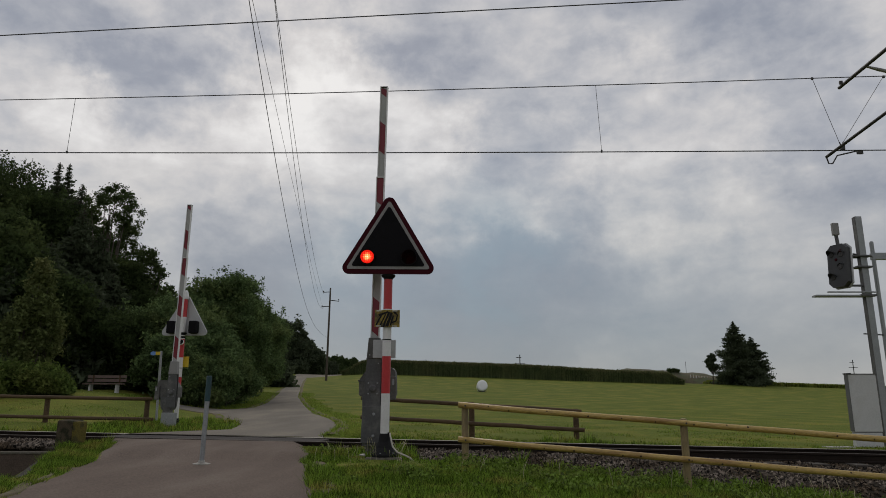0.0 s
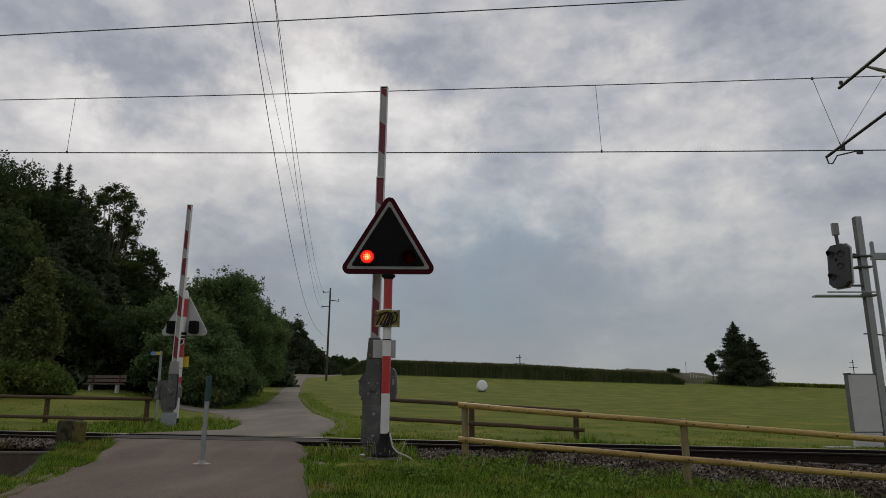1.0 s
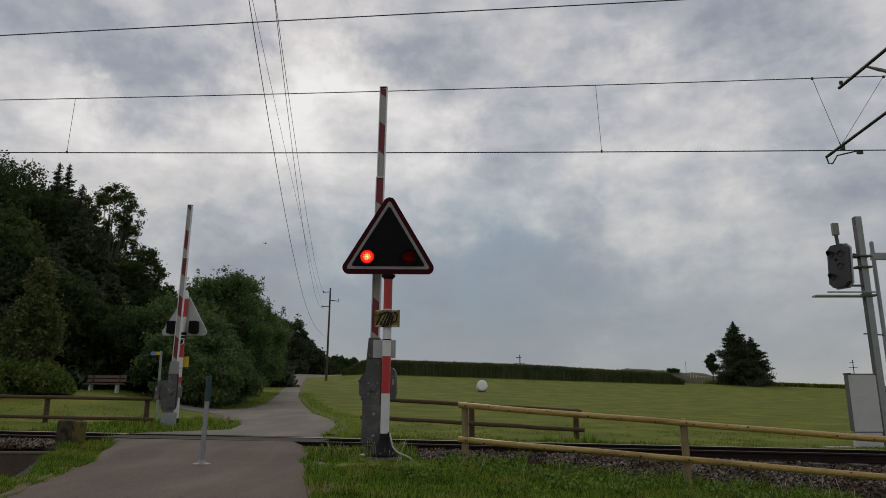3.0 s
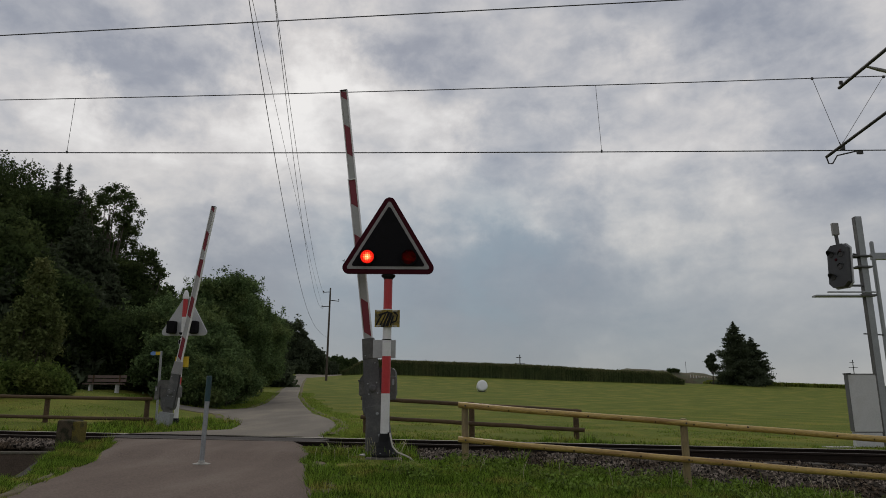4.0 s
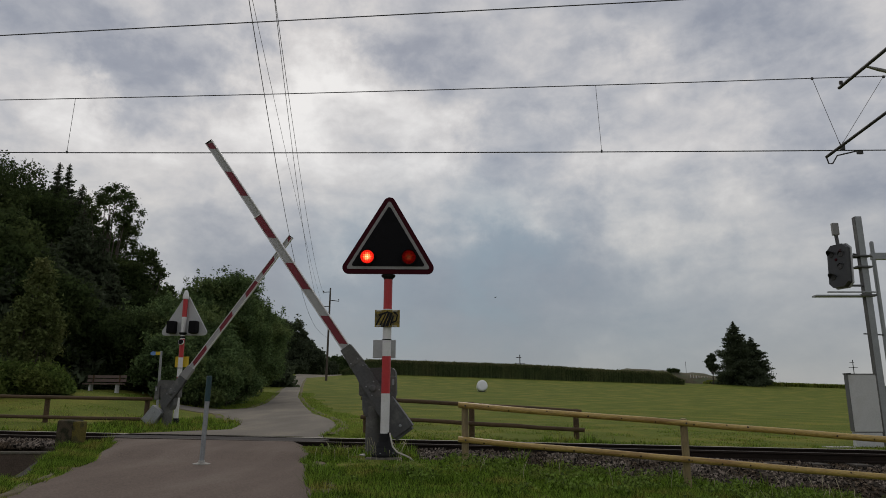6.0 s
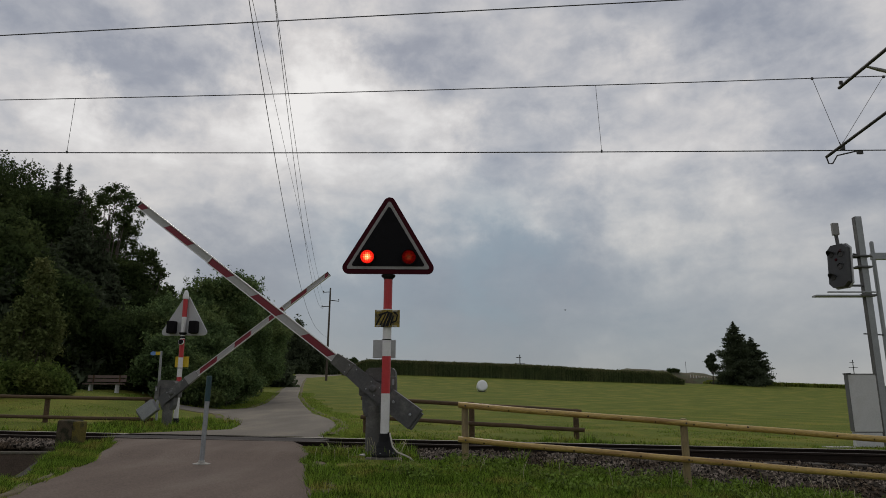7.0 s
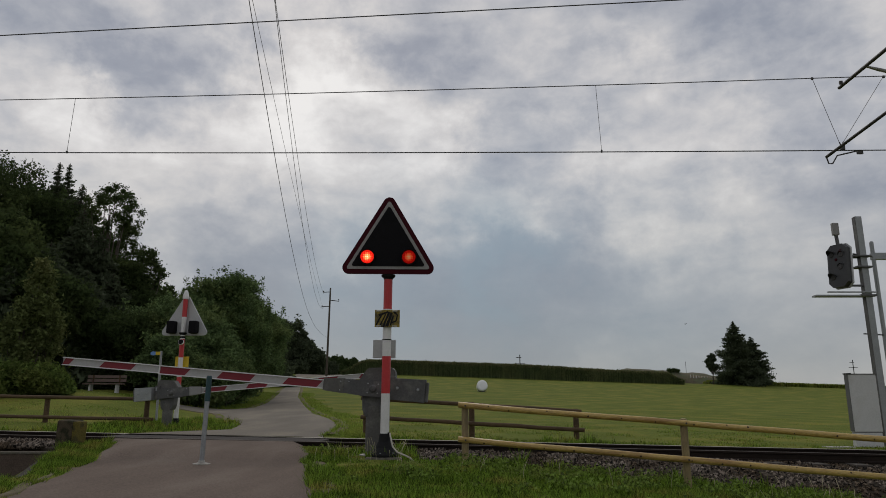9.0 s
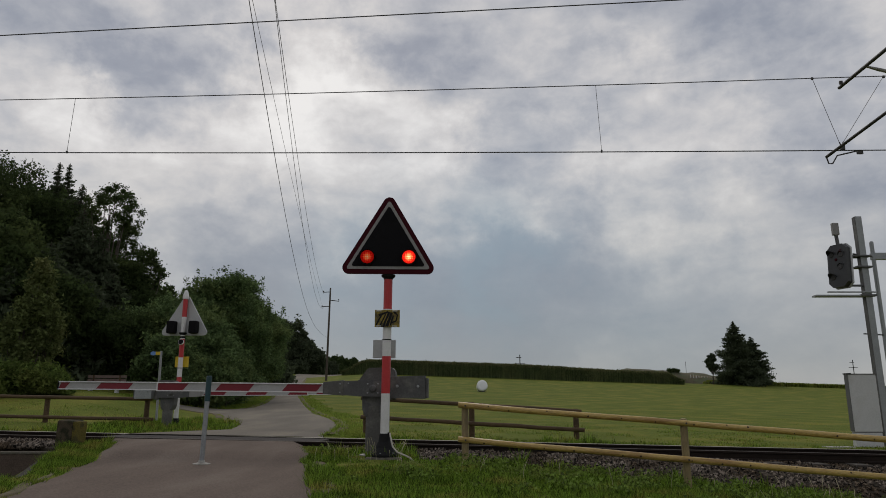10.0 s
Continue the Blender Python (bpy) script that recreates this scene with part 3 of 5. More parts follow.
def build_cantilever():
    """The mast stands on the near side; its arms reach out over the track."""
    x, ym = 7.72, 9.0
    y1 = track_y(x) + 0.25
    mast = empty("catenary_mast", Matrix.Translation((x, ym, 0)))
    tagged(mast, "steel catenary mast with dark tubular bracket arms", "catenary mast")
    gz = ground_z(x, ym)
    part("mast_post", boxed(-0.1, 0.1, -0.1, 0.1, gz - 0.3, 7.6, 0.01), M_GALV, mast)
    part("upper_arm", tubed([(0, 0, 6.77), (0.095, y1 - ym + 0.24, 6.77)], 0.033, 10), M_TUBE, mast)
    part("lower_arm", tubed([(0.05, 0, 5.80), (-0.45, y1 - ym + 0.05, 5.26)], 0.028, 10), M_TUBE, mast)
    part("insulator", tubed([(0.05, 2.30, 6.765), (0.42, 2.47, 6.785), (0.80, 2.64, 6.81)], [0.018, 0.034, 0.034], 10), M_SIGNGREY, mast)
    part("wire_clamp", boxed(-0.04, 0.02, y1 - ym - 0.02, y1 - ym + 0.02, 6.73, 6.80, 0.006), M_TUBE, mast)
    part("registration_arm", tubed([(-0.45, y1 - ym + 0.05, 5.26), (-0.42, y1 - ym + 0.05, 5.13), (-0.36, y1 - ym + 0.03, 5.12), (-0.24, y1 - ym + 0.05, 5.29), (0.18, y1 - ym + 0.05, 5.39)], 0.014, 7), M_TUBE, mast)
    part("contact_clamp", boxed(0.11, 0.22, y1 - ym - 0.02, y1 - ym + 0.02, 5.30, 5.36, 0.006), M_TUBE, mast)
    for dx, ex in ((-0.54, -0.185), (0.80, -0.115)):
        part("sling", tubed([(dx, y1 - ym - 0.057 * dx, 6.875), (ex, y1 - ym + 0.02, 5.54)], 0.005, 5), M_WIRE, mast)
        part("sling_clamp", boxed(dx - 0.02, dx + 0.02, y1 - ym - 0.057 * dx - 0.015, y1 - ym - 0.057 * dx + 0.015, 6.84, 6.89, 0.005), M_TUBE, mast)
        part("sling_ear", tubed([(ex, y1 - ym + 0.02, 5.55), (-0.15 + (ex + 0.15) * 0.5, y1 - ym + 0.02, 5.49), (-0.15, y1 - ym + 0.02, 5.44)], 0.011, 6), M_TUBE, mast)
    part("sling_clamp", boxed(-0.185, -0.115, y1 - ym - 0.03, y1 - ym + 0.05, 5.38, 5.47, 0.008), M_TUBE, mast)


build_cantilever()


# ---- crossing signals ----
def rounded_triangle(width, height, r, seg=6):
    """Outline of a triangle standing on its base, with rounded corners; z from 0."""
    pts = [Vector((-width / 2, 0)), Vector((width / 2, 0)), Vector((0, height))]
    out = []
    for i, p in enumerate(pts):
        a, b = (pts[i - 1] - p).normalized(), (pts[(i + 1) % 3] - p).normalized()
        half = math.acos(max(-1, min(1, a.dot(b)))) / 2
        c = p + (a + b).normalized() * (r / math.sin(half))
        s, e = p + a * (r / math.tan(half)) - c, p + b * (r / math.tan(half)) - c
        a0, a1 = math.atan2(s.y, s.x), math.atan2(e.y, e.x)
        if a1 < a0:
            a1 += 2 * math.pi
        out += [(c.x + r * math.cos(a0 + (a1 - a0) * k / seg), c.y + r * math.sin(a0 + (a1 - a0) * k / seg)) for k in range(seg + 1)]
    return out


TRI_W, TRI_H = 1.455, 1.235
LAMP_OFF, LAMP_UP = 0.30, 0.240


def crossing_signal(m, label, front):
    """A warning signal on a banded pole: local -y is the side with the lamps."""
    sig = empty("crossing_signal", m)
    tagged(sig, label, "warning signal", "crossing signals")
    # pole in bands, from the ground up
    bands = ((0.30, 0.845, M_WHITE, "white band"), (0.845, 1.36, M_RED, "red band"), (1.36, 1.76, M_WHITE, "white band"), (1.76, 2.03, M_WHITE, "white band"), (2.03, 2.50, M_RED, "red band"))
    if not front:
        bands = ((0.30, 0.845, M_WHITE, "white band"), (0.845, 1.36, M_RED, "red band"), (1.36, 1.87, M_WHITE, "white band"), (1.87, 2.36, M_RED, "red band"), (2.36, 2.95, M_WHITE, "white band"))
    for z0, z1, mat, lab in bands:
        part("pole_band", lathe([(0.062, z0), (0.062, z1)], 22), mat, sig, lab, smooth=False)
    part("pole_top", lathe([(0.062, 2.5 if front else 2.95), (0.062, 3.3 if front else 3.44), (0.05, 3.36 if front else 3.46), (0.02, 3.39 if front else 3.47)], 22), M_RED if not front else M_WHITE, sig)
    if not front:
        part("pole_cap", lathe([(0.072, 3.43), (0.085, 3.45), (0.08, 3.51), (0.055, 3.62), (0.03, 3.67), (0.01, 3.68)], 16), M_WHITE, sig, "white domed cap")
    part("collar_ring", lathe([(0.064, 1.585), (0.067, 1.588), (0.067, 1.597), (0.064, 1.60)], 22), M_BLACKPAINT, sig)
    part("collar", lathe([(0.064, 2.465), (0.070, 2.48), (0.10, 2.505), (0.102, 2.53), (0.07, 2.53)], 22), M_BLACKPAINT, sig, "black mounting collar")
    part("pole_foot", lathe([(0.20, 0.0), (0.20, 0.03), (0.18, 0.05), (0.125, 0.115), (0.085, 0.20), (0.068, 0.305)], 24), M_BLACKPAINT, sig, "black cast foot")
    for k in range(6):
        a = k * math.pi / 3 + 0.3
        part("foot_bolt", lathe([(0.016, 0.0), (0.016, 0.045)], 6, Matrix.Translation((0.168 * math.cos(a), 0.168 * math.sin(a), 0.012))), M_GALV, sig)
    part("foundation", boxed(-0.24, 0.26, -0.21, 0.21, -0.22, -0.002, 0.02), M_EDGECON, sig, "worn concrete foundation slab")
    # triangular panel
    z0 = 2.53 if front else 2.46
    yf = -0.115
    size = 1.0 if front else 0.94
    panel = part("panel", prism(bmesh.new(), [(x, z + z0) for x, z in rounded_triangle(TRI_W * size, TRI_H * size, 0.09)], yf, yf + 0.045), (M_MAROON if front else M_SIGNBACK), sig, "triangular panel with a dark red border")
    w = TRI_W

    def inner(inset):
        k = inset
        ww = w - 2 * k * math.sqrt(3)
        return [(x, z + z0 + k) for x, z in rounded_triangle(ww, TRI_H - 3 * k, max(0.025, 0.09 - k))]
    if front:
        part("reflective_band", prism(bmesh.new(), inner(0.066), yf - 0.006, yf - 0.001), M_SIGNGREY, panel, "grey reflective band")
        part("black_field", prism(bmesh.new(), inner(0.108), yf - 0.012, yf - 0.007), M_BLACK, panel, "matt black field")
    lamps = []
    for s in (-1, 1):
        c = Matrix.Translation((s * LAMP_OFF, yf, z0 + LAMP_UP)) @ pose(0, 0, 0, 90)
        # a short black ring round the lens, and the can behind the panel
        bm = bmesh.new()
        seg = 28
        for r0, r1, h0, h1 in ((0.108, 0.118, 0.010, 0.055),):
            a = [bm.verts.new((r1 * math.cos(2 * math.pi * i / seg), r1 * math.sin(2 * math.pi * i / seg), h0)) for i in range(seg)]
            b = [bm.verts.new((r1 * math.cos(2 * math.pi * i / seg), r1 * math.sin(2 * math.pi * i / seg), h1)) for i in range(seg)]
            d = [bm.verts.new((r0 * math.cos(2 * math.pi * i / seg), r0 * math.sin(2 * math.pi * i / seg), h1)) for i in range(seg)]
            e = [bm.verts.new((r0 * math.cos(2 * math.pi * i / seg), r0 * math.sin(2 * math.pi * i / seg), h0)) for i in range(seg)]
            for i in range(seg):
                j = (i + 1) % seg
                bm.faces.new((a[i], a[j], b[j], b[i]))
                bm.faces.new((b[i], b[j], d[j], d[i]))
                bm.faces.new((d[i], d[j], e[j], e[i]))
        ring = part("lamp_ring", bm, M_BLACK, sig, "black lamp ring", at=c)
        can = boxed(-0.11, 0.11, -0.20, 0.14, -0.27, -0.046, 0.045)
        part("lamp_can", can, M_BLACK, sig, "black lamp housing", at=c)
        if front:
            # six added sheets, each halving the glow of the disc behind it
            for k in range(6):
                part("lens", lathe([(0.104, 0.0), (0.104, 0.0006)], 24), M_TINT, ring, "added tinted sheet that dims the lamp", at=Matrix.Translation((0, 0, 0.018 + 0.006 * k)))
                ring.children[-1].visible_shadow = False
            lamp = part("lamp", lathe([(0.098, 0.0), (0.094, 0.001)], 32), M_LAMP, sig, "red signal light", at=c)
            lamps.append((lamp, c))
        else:
            part("lens", lathe([(0.104, 0.012), (0.09, 0.03), (0.04, 0.04)], 24), M_BLACK, ring, "dark lens")
    return sig, lamps


POLE_A = Matrix.Translation((-0.81, 9.6, 0.017)) @ pose(0, 0, 0, 0, 0.35, 0)
POLE_B = Matrix.Translation((-6.97, 18.0, -0.02)) @ pose(0, 0, 0, 0, 0, 180 - 3)
signal_a, lamps_a = crossing_signal(POLE_A, "red and white pole with a triangular flashing warning signal", True)
signal_b, _ = crossing_signal(POLE_B, "red and white pole with a triangular signal seen from behind", False)


def signal_extras():
    # near pole: worn yellow plate, box behind, cable
    part("number_plate", boxed(-0.178, 0.178, -0.085, -0.075, 1.765, 2.01, 0.004), M_YELLOWOLD, signal_a, "worn yellow plate smeared with black", at=Matrix.Translation((0.005, 0, 0)))
    plate = signal_a.children[-1]
    # broad black strokes of paint across the yellow
    rng = random.Random(4)
    strokes = ((-0.15, 1.79, -0.06, 1.97, 0.020), (-0.10, 1.775, -0.02, 1.95, 0.018), (-0.12, 1.93, 0.02, 1.985, 0.022), (-0.05, 1.77, 0.03, 1.98, 0.026), (0.0, 1.775, 0.07, 1.975, 0.028),
               (0.05, 1.79, 0.09, 1.93, 0.018), (0.09, 1.985, 0.15, 1.94, 0.020), (0.15, 1.94, 0.13, 1.85, 0.018), (0.13, 1.85, 0.06, 1.83, 0.016))
    for k, (x0, z0, x1, z1, w) in enumerate(strokes):
        a, c = Vector((x0, z0)), Vector((x1, z1))
        side = Vector((-(c - a).y, (c - a).x)).normalized() * w * 0.7
        edge = [a.lerp(c, q) - side * rng.uniform(0.6, 1.1) for q in (0, 0.35, 0.7, 1)] + [a.lerp(c, q) + side * rng.uniform(0.6, 1.1) for q in (1, 0.7, 0.35, 0)]
        part("black_smear", prism(bmesh.new(), [(p.x, p.y) for p in edge], -0.0870 - 0.0003 * k, -0.0852), M_BLACKPAINT, plate)
    for x in (-0.115, 0.11):
        for z in (1.775, 1.99):
            part("white_mark", boxed(x - 0.035, x + 0.035, -0.0915, -0.0853, z, z + 0.011), M_WHITE, plate)
    part("relay_box", boxed(-0.205, 0.12, 0.09, 0.14, 1.34, 1.60, 0.008), M_SIGNBACK, signal_a, "grey sheet metal box behind the pole")
    part("cable", tubed([(0.075, -0.05, 0.31), (0.095, -0.09, 0.24), (0.125, -0.14, 0.14), (0.19, -0.18, 0.07), (0.29, -0.21, 0.035), (0.37, -0.23, 0.0), (0.42, -0.24, -0.05)], 0.0115, 8), M_CABLE, signal_a, "pale loose cable", smooth=True)
    part("tab", boxed(0.045, 0.075, -0.05, -0.02, 0.28, 0.32, 0.005), M_BLACKPAINT, signal_a)
    # far pole: yellow plate, bell; its local +y faces the camera
    part("plate", boxed(-0.185, 0.185, -0.09, -0.08, 1.62, 1.90, 0.004), M_YELLOW, signal_b, "plain yellow plate")
    bell = part("bell", lathe([(0.02, 0.0), (0.06, 0.02), (0.075, 0.06), (0.07, 0.09)], 20, pose(-0.03, 0.075, 2.25, -75)), M_WHITE, signal_b, "white and black warning bell")
    part("bell_mouth", lathe([(0.066, 0.09), (0.05, 0.10)], 20, pose(-0.03, 0.075, 2.25, -75)), M_BLACK, bell)
    part("pole_clamp", lathe([(0.064, 2.38), (0.07, 2.39), (0.07, 2.42), (0.064, 2.43)], 20), M_BLACKPAINT, signal_b)


signal_extras()


# ---- barriers ----
# red bands on each boom, as distances from the pivot; the third ends at the splice between the two lengths
BANDS_A = ((0.79, 1.30), (1.795, 2.295), (2.782, 3.213), (3.615, 4.107), (4.585, 4.72))
BANDS_B = ((0.835, 1.341), (1.866, 2.357), (2.90, 3.35), (3.58, 4.056), (4.615, 4.73))


def barrier(m, label, high, side, root, tail, tail_mat, root_mat, bands, stand=0.0):
    """A lifting barrier; the origin is on the ground under the pivot. side: -1 where the boom reaches along local -x, 1 along x;
    stand: how far the post and its housing stand off the pivot along x."""
    b = empty("level_crossing_barrier", m)
    splice, tip = bands[2][1], bands[4][1]
    tagged(b, label, "barrier", "crossing barriers")

    def outline(points):
        return [(side * x, z) for x, z in points]

    def block(x0, x1, y0, y1, z0, z1, bevel=0.0):
        return boxed(min(side * x0, side * x1), max(side * x0, side * x1), y0, y1, z0, z1, bevel)

    def bolt(x, z, y, r, parent):
        return part("bolt", lathe([(r, 0.0), (r, 0.7 * r), (0.55 * r, 0.9 * r)], 6, pose(side * x, y, z, 90)), M_GALV, parent)

    part("post", lathe([(0.12, -0.15), (0.12, high - 0.25)], 26, pose(0, 0.06, 0)), M_HOUSING, b, "round grey steel post", at=Matrix.Translation((stand, 0, 0)))
    part("base_plate", lathe([(0.20, -0.03), (0.20, 0.004), (0.14, 0.02)], 22, pose(0, 0.06, 0)), M_DARKGALV, b, at=Matrix.Translation((stand, 0, 0)))
    collar = prism(bmesh.new(), outline([(0.17, high - 0.10), (0.165, high - 0.30), (0.12, high - 0.40), (-0.12, high - 0.40), (-0.16, high - 0.30), (-0.17, high - 0.10)]), -0.03, 0.20)
    bmesh.ops.bevel(collar, geom=collar.edges[:], offset=0.012, segments=1, affect="EDGES")
    part("collar", collar, M_DARKGALV, b, "dark cast collar", at=Matrix.Translation((stand, 0, 0)))
    house = prism(bmesh.new(), outline([(0.23, high - 0.11), (0.23, high + 0.13), (0.10, high + 0.30), (-0.24, high + 0.31), (-0.30, high + 0.26), (-0.31, high - 0.11)]), 0.02, 0.28)
    bmesh.ops.bevel(house, geom=house.edges[:], offset=0.014, segments=2, affect="EDGES")
    house = part("drive_housing", house, M_HOUSING, b, "grey cast drive housing with a sloping cover", at=Matrix.Translation((stand, 0, 0)))
    part("cover_lip", block(-0.32, 0.24, 0.008, 0.02, high + 0.10, high + 0.125, 0.003), M_DARKGALV, house)
    part("end_block", block(-0.325, -0.21, -0.03, 0.02, high - 0.16, high + 0.17, 0.01), M_HOUSING, house)
    part("latch", block(-0.30, -0.265, -0.05, -0.03, high + 0.05, high + 0.13, 0.006), M_GALV, b, "bright steel latch", at=Matrix.Translation((stand, 0, 0)))
    arm = part("boom_arm", lathe([(0.055, -0.15), (0.055, 0.05)], 20, pose(0, 0, 0, 90)), M_DARKGALV, b, "pivoting boom arm", at=Matrix.Translation((0, 0, high)))
    # two cheek plates, the root sleeve, the counterweight, and the boom in two lengths
    for y in (-0.125, -0.03):
        part("cheek_plate", prism(bmesh.new(), outline([(root - 0.26, -0.095), (root - 0.26, 0.10), (0.20, 0.11), (-0.34, 0.11), (-0.34, -0.115), (0.20, -0.115)]), y, y + 0.018), M_DARKGALV, arm)
    sleeve = prism(bmesh.new(), outline([(root + 0.01, -0.085), (root + 0.01, 0.085), (root - 0.29, 0.112), (root - 0.29, -0.105)]), -0.134, -0.010)
    bmesh.ops.bevel(sleeve, geom=sleeve.edges[:], offset=0.004, segments=1, affect="EDGES")
    part("root_sleeve", sleeve, root_mat, arm, "grey steel sleeve round the root of the boom")
    for x, z in ((root - 0.24, 0.06), (root - 0.24, -0.06), (root - 0.36, 0.07)):
        bolt(x, z, -0.134 if x > root - 0.3 else -0.126, 0.011, arm)
    hub = part("pivot_hub", lathe([(0.055, 0.0), (0.055, 0.02), (0.035, 0.034), (0.015, 0.036)], 18, pose(0, -0.125, 0.0, 90)), M_DARKGALV, arm)
    for x, z in ((-0.075, 0.065), (0.075, 0.065), (0.075, -0.065), (-0.075, -0.065)):
        bolt(x, z, -0.126, 0.012, hub)
    start = -0.25 if tail < 0.83 else -0.47
    cw = prism(bmesh.new(), outline([(start, -0.135), (start, 0.17), (-tail + 0.04, 0.185), (-tail + 0.04, -0.14)]), -0.165, 0.02)
    bmesh.ops.bevel(cw, geom=cw.edges[:], offset=0.004, segments=1, affect="EDGES")
    weight = part("counterweight", cw, tail_mat, arm, "grey steel counterweight box")
    part("end_plate", block(-tail + 0.038, -tail, -0.13, 0.035, -0.13, 0.15, 0.004), M_DARKGALV, weight)
    for x in (start - 0.11, -tail + 0.14):
        bolt(x, 0.035, -0.166, 0.022, weight)
    for name, x0, x1, z0, z1 in (("boom_web", root - 0.05, splice, -0.052, 0.052), ("boom_web", splice, tip, -0.040, 0.052)):
        web = part(name, block(x0, x1, -0.090, -0.046, z0, z1), M_BOOMWEB, arm, "pale reflective boom with slanting red bands")
        for z in (z0 - 0.014, z1):
            part("boom_flange", block(x0, x1, -0.108, -0.028, z, z + 0.014, 0.003), M_WHITE, web, "white aluminium flange")
        # the slant of the bands is that of the picture's right-hand side up, on both booms
        lean = 0.8 * side
        for a, c in bands:
            if not x0 <= (a + c) / 2 <= x1:
                continue
            cut = abs(c - splice) < 0.01
            zm = (z0 + z1) / 2

            def along(v, z):
                return min(tip, v + lean * (z - zm))
            ring = [(along(a, z0 + 0.001), z0 + 0.001), (c if cut else along(c, z0), z0 + 0.001), (c if cut else along(c, z1), z1 - 0.001), (along(a, z1 - 0.001), z1 - 0.001)]
            for y in (-0.0925, -0.0455):
                part("red_band", prism(bmesh.new(), outline(ring), y, y + 0.002), M_BOOMRED, web)
    part("splice_plate", block(splice - 0.012, splice + 0.004, -0.110, -0.026, -0.067, 0.067, 0.002), M_WHITE, arm)
    part("boom_cap", block(tip, tip + 0.012, -0.110, -0.026, -0.055, 0.068, 0.003), M_BLACKPAINT, arm)
    return b, arm


HIGH = 0.935
BAR_A = Matrix.Translation((-1.008, 10.0, 0.0)) @ pose(0, 0, 0, 0, 0, TRACK_TURN)
BAR_B = Matrix.Translation((-6.575, 16.69, -0.015)) @ pose(0, 0, 0, 0, 0, TRACK_TURN)
barrier_a, arm_a = barrier(BAR_A, "grey lifting barrier with a red and white boom before the track", HIGH, -1, 0.717, 0.80, M_DARKGALV, M_HOUSING, BANDS_A)
barrier_b, arm_b = barrier(BAR_B, "grey lifting barrier with a red and white boom beyond the track", HIGH, 1, 0.745, 0.93, M_GALV, M_SIGNGREY, BANDS_B, -0.13)


# ---- fences ----
def log_rail(bm, a, b, r, seed):
    rng = random.Random(seed)
    a, b = Vector(a), Vector(b)
    n = 10
    pts = [a.lerp(b, i / n) + Vector((0, rng.uniform(-1, 1), rng.uniform(-1, 1))) * 0.006 for i in range(n + 1)]
    return tube(bm, pts, [r * rng.uniform(0.95, 1.05) for _ in pts], 10)


def near_fence():
    f = empty("wooden_fence", Matrix())
    tagged(f, "low fence of pale round wooden rails beside the track", "fence", "wooden fences")

    def at(x):
        return 9.0 - 0.14 * (x - 0.3)

    def top(x):
        return 0.705 - 0.0765 * (x - 0.25)

    for x, base, up in ((0.29, -0.12, 0.745), (3.02, -0.34, 0.545), (5.9, -0.60, 0.33)):
        p = part("post", lathe([(0.047, base - 0.25), (0.045, up - 0.01), (0.038, up)], 14, Matrix.Translation((x, at(x) + 0.06, 0))), M_WOODPOST, f, "round wooden post")
        part("post_end", lathe([(0.036, up), (0.015, up + 0.003)], 14, Matrix.Translation((x, at(x) + 0.06, 0))), M_CUT, p)
    for dz, s in ((0.0, 1), (-0.435, 2)):
        part("rail", log_rail(bmesh.new(), (0.2, at(0.2), top(0.2) + dz), (8.2, at(8.2), top(8.2) + dz), 0.038, s), M_WOOD, f, "round peeled wooden rail", smooth=True)
    rng = random.Random(6)
    for dz in (0.0, -0.435):
        for i in range(16):
            x = 0.5 + 0.42 * i + rng.uniform(-0.15, 0.15)
            up = rng.uniform(-0.6, 0.6)
            knot = lathe([(rng.uniform(0.007, 0.014), 0), (0.005, 0.003)], 8, pose(x, at(x), top(x) + dz, 90 - math.degrees(up), 0, 0) @ Matrix.Translation((0, 0, 0.0385)))
            part("knot", knot, M_KNOT, f)
    for x in (0.29, 3.02):
        for dz in (0, -0.435):
            part("bolt_head", lathe([(0.012, 0), (0.012, 0.01)], 6, pose(x, at(x) - 0.039, top(x) + dz, 90)), M_TUBE, f)


def far_fence(name, posts, rails, label, seed):
    f = empty("wooden_fence", Matrix())
    tagged(f, label, "fence", "wooden fences")
    for x, y, z0, z1 in posts:
        part("post", lathe([(0.062, z0 - 0.3), (0.060, z1 - 0.02), (0.048, z1)], 12, Matrix.Translation((x, y, 0))), M_OLDWOOD, f, "dark round post")
    for i, (a, b) in enumerate(rails):
        part("rail", log_rail(bmesh.new(), a, b, 0.044, seed + i), M_OLDWOOD, f, "dark weathered rail", smooth=True)


near_fence()
far_fence("fence_left", ((-9.93, 17.24, 0.08, 0.866), (-7.42, 17.24, 0.0, 0.80), (-12.64, 17.3, 0.13, 0.933), (-15.3, 17.35, 0.19, 0.989)),
          (((-15.5, 17.18, 0.927), (-7.26, 17.13, 0.772)), ((-15.5, 17.18, 0.467), (-7.2, 17.13, 0.279))), "dark weathered wooden rail fence by the grass strip", 20)
far_fence("fence_right", ((0.63, 15.1, -0.02, 0.715), (2.85, 14.8, -0.12, 0.575), (-1.7, 15.2, 0.03, 0.86)),
          (((-1.8, 15.1, 0.80), (2.95, 14.68, 0.52)), ((-1.8, 15.1, 0.40), (3.0, 14.68, 0.135))), "short dark weathered wooden rail fence beyond the track", 30)


